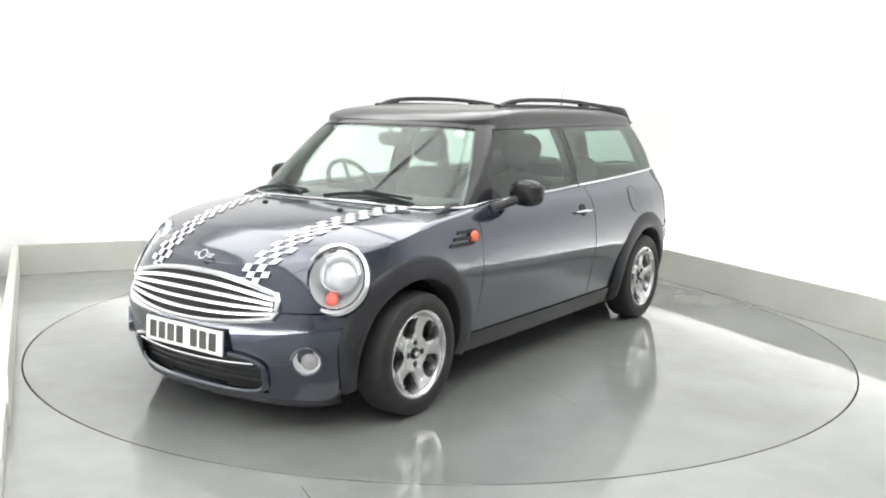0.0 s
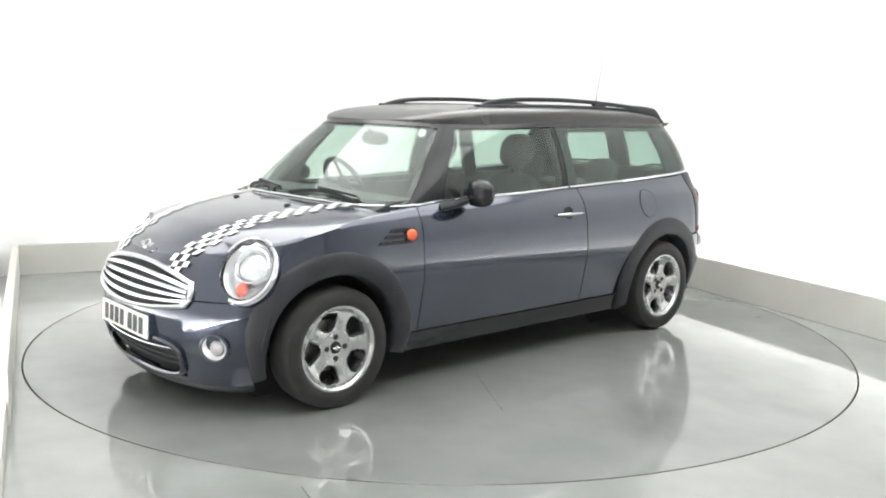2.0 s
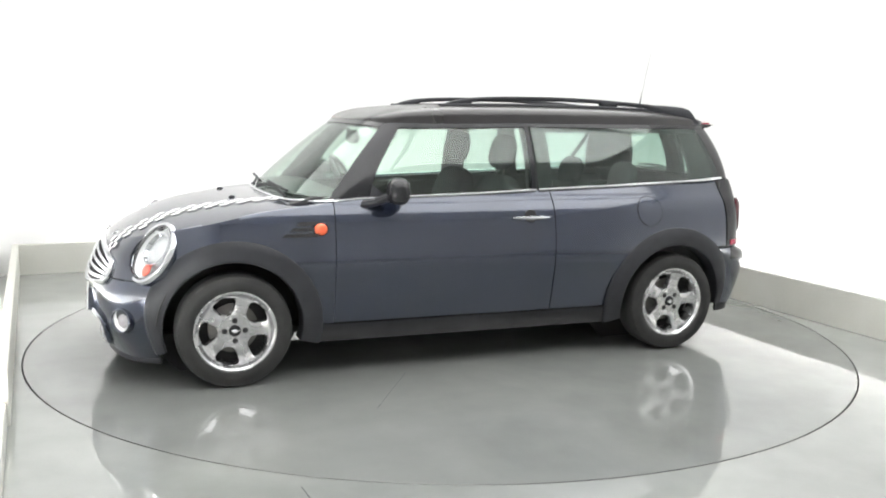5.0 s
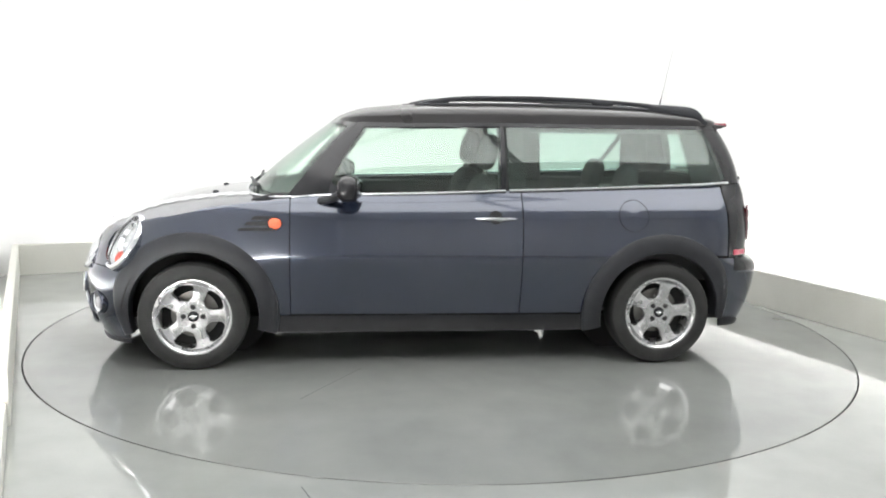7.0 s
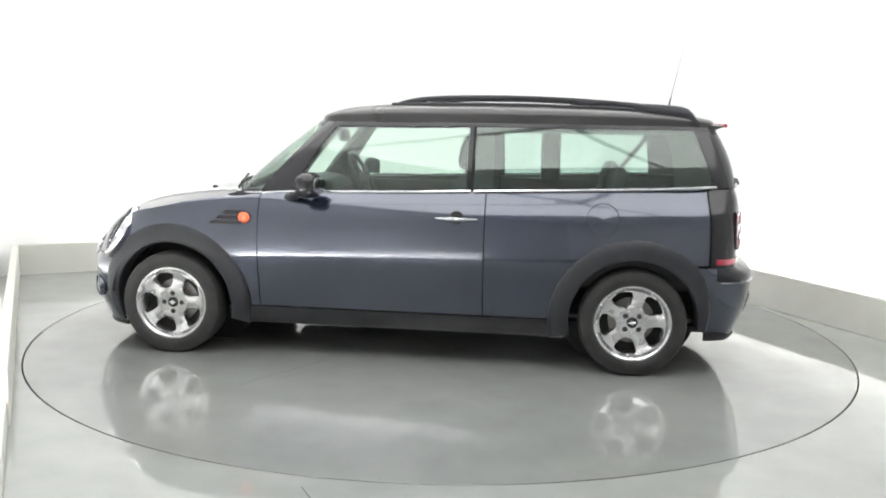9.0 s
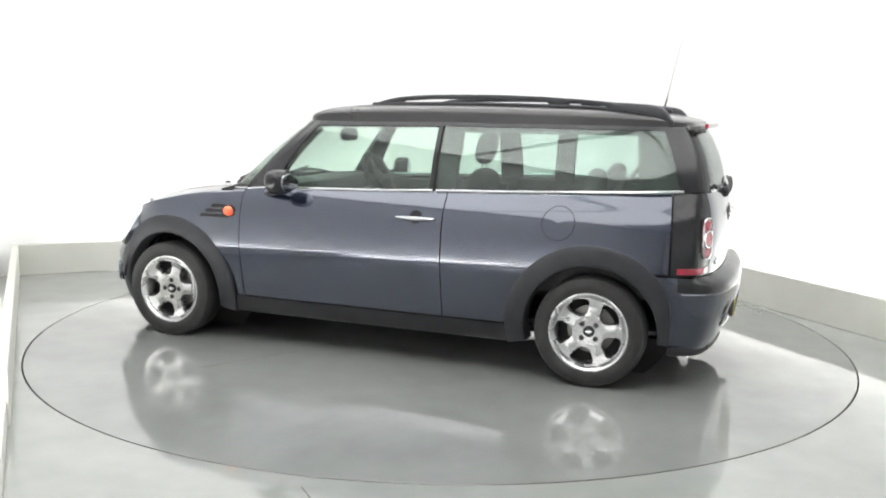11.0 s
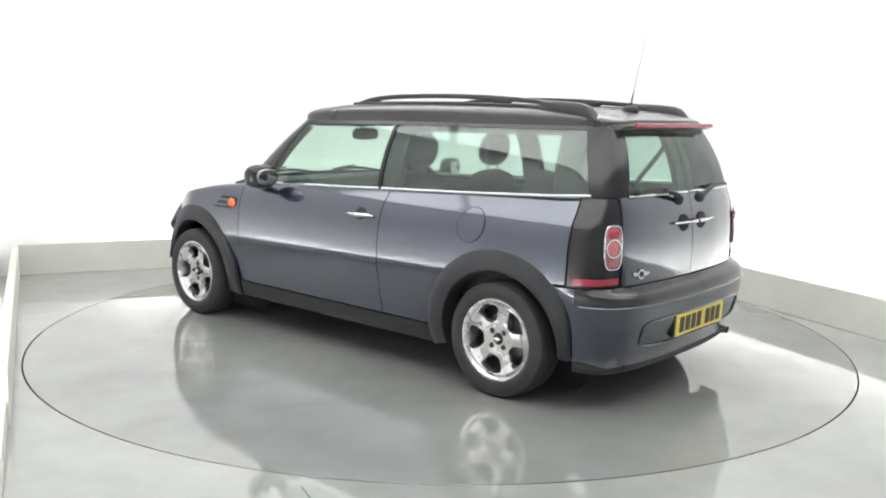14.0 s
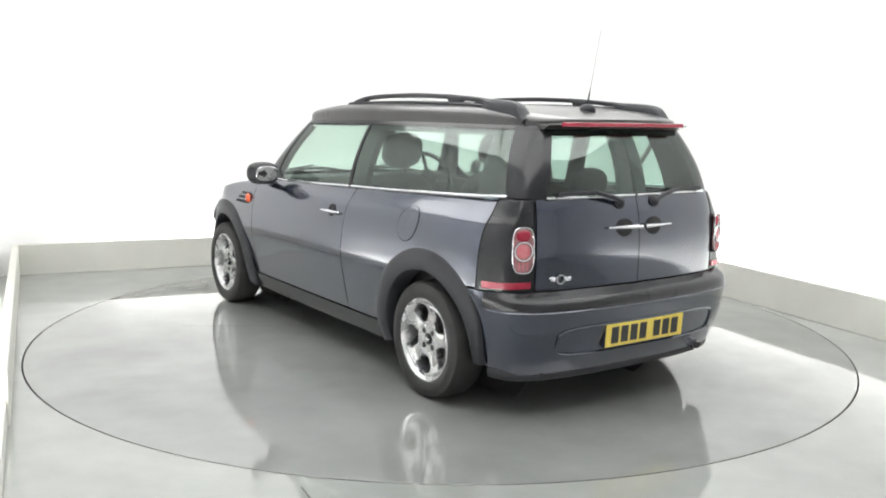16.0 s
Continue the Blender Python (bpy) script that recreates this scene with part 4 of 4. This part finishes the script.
def rear_details(car, rear_bumper):
    # rear doors with split handle
    for sg in (1, -1):
        geo = sheet(lattice(lambda u, b: low(u, 0.607 + (1.006 - 0.607) * b), u_rear(0.618), u_rear(0.002), 0, 1, 28, 26), 0.014)
        door = part("rear_door", geo if sg == 1 else flip(geo), PAINT, car)
        g = tube([tail(0.01 + 0.20 * i / 10, 0.872 , 0.012 + 0.018 * math.sin(math.pi * (0.5 + 0.5 * i / 10))) for i in range(11)], [0.022 - 0.001 * i for i in range(11)], [0.022 - 0.0012 * i for i in range(11)], 8)
        part("rear_handle", g if sg == 1 else flip(g), CHROME, door, "chrome handle")
        g = lathe([(0.0008, 0.0), (0.036, 0.002), (0.042, 0.0)], 28, facing(tail(0.10, 0.868, 0.002), (-1, 0.05, 0.05)), 1.3)
        part("handle_recess", g if sg == 1 else flip(g), INNER, door)
        g = tube([house(10.15 + 1.82 * i / 16, 0.0, 0.006) + Vector((0, 0, 0.002)) for i in range(17)], 0.012, 0.013, 8)
        part("door_moulding", g if sg == 1 else flip(g), CHROME, door, "thin chrome belt line")
        # rear wiper
        pts = [house(10.35 + 0.85 * i / 10, 0.055 + 0.02 * math.sin(math.pi * i / 10), 0.022) for i in range(11)]
        g = join(tube(pts, 0.012, 0.02, 6), tube([house(11.62, -0.08, 0.03), house(11.45, 0.0, 0.035), house(11.1, 0.075, 0.032)], 0.026, 0.02, 8), blob(0.025, 0.028, 0.028, Matrix.Translation(house(11.62, -0.1, 0.015))))
        part("rear_wiper", g if sg == 1 else flip(g), PLASTIC, door, "black rear wiper")
        # black lamp surround, lamp and low reflector
        geo = sheet(lattice(lambda u, b: low(u, 0.607 + (1.004 - 0.607) * b) + Vector((-0.002, 0.002, 0)), u_x(-1.663), u_rear(0.628), 0, 1, 16, 24), 0.014)
        surround = part("lamp_surround", geo if sg == 1 else flip(geo), GLOSSBLACK, car, "gloss black tail lamp surround")
        ll = low(u_rear(0.69), 0.79)
        across = low(u_rear(0.65), 0.79) - low(u_rear(0.73), 0.79)
        out = across.cross(Vector((0, 0, 1))).normalized()
        out = out if out.x < 0 else -out
        m = facing(ll + out * 0.006, (out.x, out.y, 0.03)) @ Matrix.Scale(0.88, 4)
        hw, hh = 0.056, 0.114

        def outline(k):
            t = 2 * math.pi * k
            c, q = math.cos(t), math.sin(t)
            return m @ Vector((hw * math.copysign(abs(c) ** 0.55, c), hh * math.copysign(abs(q) ** 0.6, q), 0.006))
        frame_g = tube([outline(i / 48) for i in range(49)], 0.0065, 0.0065, 8, 2, False)
        lamp = part("tail_lamp", frame_g if sg == 1 else flip(frame_g), CHROME, surround, "tall rounded tail lamp with a chrome rim")
        g = blob(0.054, 0.112, 0.008, m, 28, 12, 3.4)
        part("lamp_body", g if sg == 1 else flip(g), PINKLENS, lamp, "pale pink ribbed lamp body")
        g = lathe([(0.041, 0.004), (0.043, 0.014), (0.049, 0.014), (0.051, 0.004)], 36, m @ Matrix.Translation((0, -0.004, 0)))
        part("lamp_ring", g if sg == 1 else flip(g), CHROME, lamp)
        for cy, rx, ry, mt in ((-0.004, 0.040, 0.040, REDPALE), (0.072, 0.040, 0.030, RED)):
            g = blob(rx, ry, 0.013, m @ Matrix.Translation((0, cy, 0.002)), 24, 12, 2.3)
            part("tail_lens", g if sg == 1 else flip(g), mt, lamp)
        for q in (-1, 0, 1):
            g = rbox(0.007, 0.042, 0.004, 0.001, m @ Matrix.Translation((0.022 * q, -0.079, 0.009)))
            part("lamp_rib", g if sg == 1 else flip(g), REDPALE, lamp)
        g = sheet(lattice(lambda u, z: low(u, z) + Vector((-0.006, 0.007, 0)), u_x(-1.69), u_rear(0.64), 0.618, 0.648, 14, 3), 0.006)
        part("low_reflector", g if sg == 1 else flip(g), RED, surround, "red reflector strip")
    # bumper top shelf and chrome-edged plate recess
    def ledge():
        rows = []
        for i in range(41):
            u = u_x(-1.60) + (13 - u_x(-1.60)) * i / 40
            a, b = low(u, 0.598), low(u, 0.61)
            rows.append([a + Vector((0, 0, 0.001)), b + Vector((0.03, 0, -0.009))])
        return rows
    # shelf and step are coloured black for the dark reflection in the body paint
    g = sheet(ledge(), 0.006, towards=(-1.8, 0, 0))
    part("bumper_shelf", join(g, flip(g)), GLOSSBLACK, rear_bumper)
    g = sheet(lattice(lambda u, z: low(u, z) + Vector((-0.004, 0.002, 0)), u_x(-1.70), 13, 0.528, 0.6, 40, 6), 0.004)
    part("bumper_dark_reflection", join(g, flip(g)), GLOSSBLACK, rear_bumper, "step along the bumper's top, blackened for the dark reflection in its paint")
    g = tube([low(u_x(-1.72) + (13 - u_x(-1.72)) * i / 40, 0.520) + Vector((-0.002, 0, 0)) for i in range(41)], 0.01, 0.008, 6)
    part("bumper_moulding", join(g, flip(g)), PAINT, rear_bumper)
    pts = []
    for i in range(49):
        a = 2 * math.pi * i / 48
        ca, sa = math.cos(a), math.sin(a)
        pts.append(tail(0.52 * abs(ca) ** 0.35 * math.copysign(1, ca), 0.375 + 0.068 * abs(sa) ** 0.4 * math.copysign(1, sa), 0.003))
    part("plate_recess_rim", tube(pts, 0.012, 0.01, 6, 2, False), PAINT, rear_bumper)
    g = tube([low(u_x(-1.68) + (13 - u_x(-1.68)) * i / 40, 0.215) + Vector((0.004, -0.004, 0)) for i in range(41)], 0.02, 0.05, 8)
    part("bumper_skirt", join(g, flip(g)), PLASTIC, rear_bumper)
    part("exhaust_pipe", tube([(-1.80, -0.44, 0.235), (-1.895, -0.44, 0.24), (-1.915, -0.44, 0.24)], 0.055, 0.045, 16), CHROME, car, "chrome exhaust tip")
    part("exhaust_hollow", tube([(-1.916, -0.44, 0.24), (-1.919, -0.44, 0.24)], 0.046, 0.036, 16), INNER, car)


def wheel(car, x, sg):
    root = new("wheel")
    root.parent = car
    root.matrix_basis = Matrix.Translation((x, sg * 0.724, 0.285 if x > 0 else 0.289)) @ pose(0, 0, 0, -90 if sg > 0 else 90)
    tagged(root, "five-spoke silver alloy wheel with a black tyre")
    part("tyre", lathe([(0.192, -0.085), (0.205, -0.09), (0.25, -0.092), (0.274, -0.084), (0.285, -0.065), (0.288, -0.03), (0.288, 0.03), (0.285, 0.062), (0.276, 0.081), (0.262, 0.088), (0.255, 0.0885), (0.252, 0.0905), (0.225, 0.091), (0.212, 0.087), (0.204, 0.083), (0.196, 0.073)], 72), RUBBER, root, "black rubber tyre")
    rim = part("rim", lathe([(0.195, -0.08), (0.18, -0.075), (0.172, -0.03), (0.174, 0.03), (0.184, 0.066), (0.190, 0.078), (0.197, 0.083), (0.205, 0.083), (0.207, 0.078), (0.2, 0.07)], 64), ALLOY, root)
    part("brake_disc", join(lathe([(0.03, 0.0), (0.125, -0.01), (0.125, -0.02), (0.03, -0.02)], 40)), STEEL, root)
    part("wheel_back", lathe([(0.001, -0.035), (0.178, -0.035)], 40), INNER, root)
    part("hub", lathe([(0.0008, 0.050), (0.045, 0.050), (0.062, 0.047), (0.066, 0.040), (0.066, 0.0)], 40), ALLOY, rim)
    part("centre_cap", lathe([(0.0008, 0.061), (0.022, 0.06), (0.028, 0.056), (0.029, 0.05)], 28), GLOSSBLACK, rim, "black centre cap")
    part("cap_badge", join(lathe([(0.008, 0.0615), (0.012, 0.0635), (0.0008, 0.0635)], 16), rbox(0.04, 0.005, 0.003, 0.001, Matrix.Translation((0, 0, 0.0625)))), CHROME, rim)
    for k in range(4):
        a = radians((0 if x > 0 else 45) + 90 * k)
        part("bolt_hole", lathe([(0.0008, 0.0575), (0.010, 0.0575), (0.0135, 0.056), (0.0135, 0.045)], 16, Matrix.Translation((0.051 * math.cos(a), 0.051 * math.sin(a), 0))), INNER, rim)
    # five broad spokes; rounded windows stay open between them
    start = 38 if x > 0 else 42
    across = (-1.0, -0.985, -0.94, -0.86, -0.72, -0.5, -0.25, 0.0, 0.25, 0.5, 0.72, 0.86, 0.94, 0.985, 1.0)
    for k in range(5):
        rows = []
        for i in range(33):
            r = 0.03 + 0.158 * i / 32
            w = (r - 0.131) / 0.044
            opening = (19.5 + 4.0 * w) * max(1 - abs(w) ** 3.5, 0) ** 0.4 if abs(w) < 1 else 0.0
            half = 36.0 - opening
            deep = min(opening / 6.0, 1.0)
            z = 0.053 + 0.004 * math.sin(math.pi * i / 32) + 0.020 * ease((r - 0.13) / 0.05) - 0.012 * ease((r - 0.172) / 0.012)
            row = []
            for q in across:
                a = radians(start + 72 * k + half * q)
                drop = (0.006 * q * q + 0.034 * max(abs(q) - 0.86, 0) / 0.14 * abs(q) ** 6) * deep
                row.append((r * math.cos(a), r * math.sin(a), z - drop))
            rows.append(row)
        a = radians(start + 72 * k)
        part("spoke", sheet(rows, 0.008, towards=(0.12 * math.cos(a), 0.12 * math.sin(a), -0.3)), ALLOY, rim)
    return root


def cabin(car):
    """Seats, dashboard, steering wheel and mirror seen through the panes."""
    def seat(x, y, w, low_z, high_z, headrest_z, lean, depth):
        s = part("seat_back", blob(depth, w, (high_z - low_z) / 2, Matrix.Translation((x, y, (high_z + low_z) / 2)) @ pose(0, 0, 0, 0, -lean, 0), 28, 16, 3.2), FABRIC, car, "dark fabric seat")
        part("headrest", blob(0.055, 0.13, 0.105, Matrix.Translation((x - 0.07, y, headrest_z)) @ pose(0, 0, 0, 0, -lean, 0), 24, 14, 2.6), FABRIC, s)
        part("headrest_post", join(*[tube([(x - 0.05, y + d, high_z - 0.04), (x - 0.065, y + d, headrest_z - 0.04)], 0.012, 0.012, 6) for d in (-0.05, 0.05)]), STEEL, s)
        part("seat_base", blob(0.26, w, 0.09, Matrix.Translation((x + 0.27, y, low_z + 0.02)), 24, 12, 3), FABRIC, s)
    for y in (0.35, -0.35):
        seat(-0.28, y, 0.235, 0.42, 1.03, 1.155, 14, 0.09)
        seat(-1.12, y * 0.95, 0.27, 0.45, 0.93, 0.99, 14, 0.08)
    part("dashboard", sheet([[(0.98, y, 0.90), (0.86, y, 0.935), (0.72, y, 0.945), (0.62, y, 0.93), (0.56, y, 0.87), (0.57, y, 0.70), (0.62, y, 0.5)] for y in [-0.68 + 1.36 * i / 20 for i in range(21)]], 0.02, towards=(0.8, 0, 0.6)), DASH, car)
    m = Matrix.Translation((0.42, -0.36, 0.93)) @ pose(0, 0, 0, 0, -62, 0)
    steering = part("steering_wheel", lathe([(0.178 + 0.015 * math.cos(a), 0.015 * math.sin(a)) for a in [2 * math.pi * i / 10 for i in range(10)]], 40, m, closed=True), DASH, car, "black steering wheel")
    part("steering_boss", join(blob(0.06, 0.06, 0.02, m), *[rbox(0.15, 0.03, 0.012, 0.004, m @ Matrix.Rotation(radians(a), 4, "Z") @ Matrix.Translation((0.1, 0, 0))) for a in (0, 90, 180, 270)]), DASH, steering)
    part("rear_view_mirror", blob(0.02, 0.115, 0.04, Matrix.Translation((0.47, 0.0, 1.225)), 24, 12, 3), DASH, car)
    part("mirror_stem", tube([(0.48, 0, 1.25), (0.52, 0, 1.285)], 0.02, 0.02, 8), DASH, car)
    part("screen_disc", lathe([(0.0008, 0.0), (0.022, 0.0), (0.022, -0.002)], 24, facing(house(2.35, 0.88, -0.012) , (0.7, 0.3, 0.4))), PLATEWHITE, car, "small white paper disc on the windscreen")
    part("parcel_cover", sheet([[(x, y, 0.90) for y in (-0.6, -0.2, 0.2, 0.6)] for x in (-1.72, -1.5, -1.22)], 0.02, towards=(-1.5, 0, 0)), DASH, car)
    part("cabin_floor", sheet([[(x, y, 0.30) for y in (-0.68, 0, 0.68)] for x in (-1.6, -0.4, 0.7)], 0.02, towards=(0, 0, 0)), DASH, car)
    part("side_door_post", rbox(0.13, 0.03, 0.40, 0.01, Matrix.Translation((-0.82, -0.60, 1.12)) @ pose(0, 0, 0, 12, 0, 0)), INNER, car, "dark post of the rear side door")
    part("seat_belt", tube([(-1.47, -0.55, 1.29), (-1.40, -0.56, 1.18), (-1.28, -0.56, 1.03), (-1.22, -0.56, 0.93)], 0.006, 0.030, 8, 3), FABRIC, car, "dark seat belt")
    for sg in (1, -1):
        part("door_trim", rbox(1.1, 0.03, 0.5, 0.01, Matrix.Translation((0.15, sg * 0.695, 0.66))), DASH, car)
        part("rear_trim", rbox(1.15, 0.03, 0.5, 0.01, Matrix.Translation((-1.05, sg * 0.655, 0.70))), DASH, car)


def build_car():
    car = new("car")
    tagged(car, "slate blue estate hatchback with chequered bonnet stripes on the turntable", "car")
    hood, bumper, rear_bumper, doors = car_shell(car)
    greenhouse(car)
    front_details(car, hood, bumper)
    side_details(car, doors)
    rear_details(car, rear_bumper)
    cabin(car)
    for x in (WHEEL_X, -WHEEL_X):
        for sg in (1, -1):
            wheel(car, x, sg)
    return car


car = build_car()


def heading(t):
    """The turntable's angle in degrees: it starts gently, then turns evenly."""
    return 235.565 - 6.8955 * t + (-0.83 if t < 0.05 else 0.16 if t < 1.8 else -0.02)


def motions():
    times = [0.5 * i for i in range(33)]
    offset = Vector((0.154, 0.092, 0.0))
    rows = []
    for t in times:
        m = pose(0, 0, 0, 0, 0, heading(t))
        rows.append((t, Matrix.Translation(m @ offset) @ m))
    walk(car, rows)
    walk(turntable, [(t, pose(0, 0, 0, 0, 0, heading(t) - 90)) for t in times])


motions()
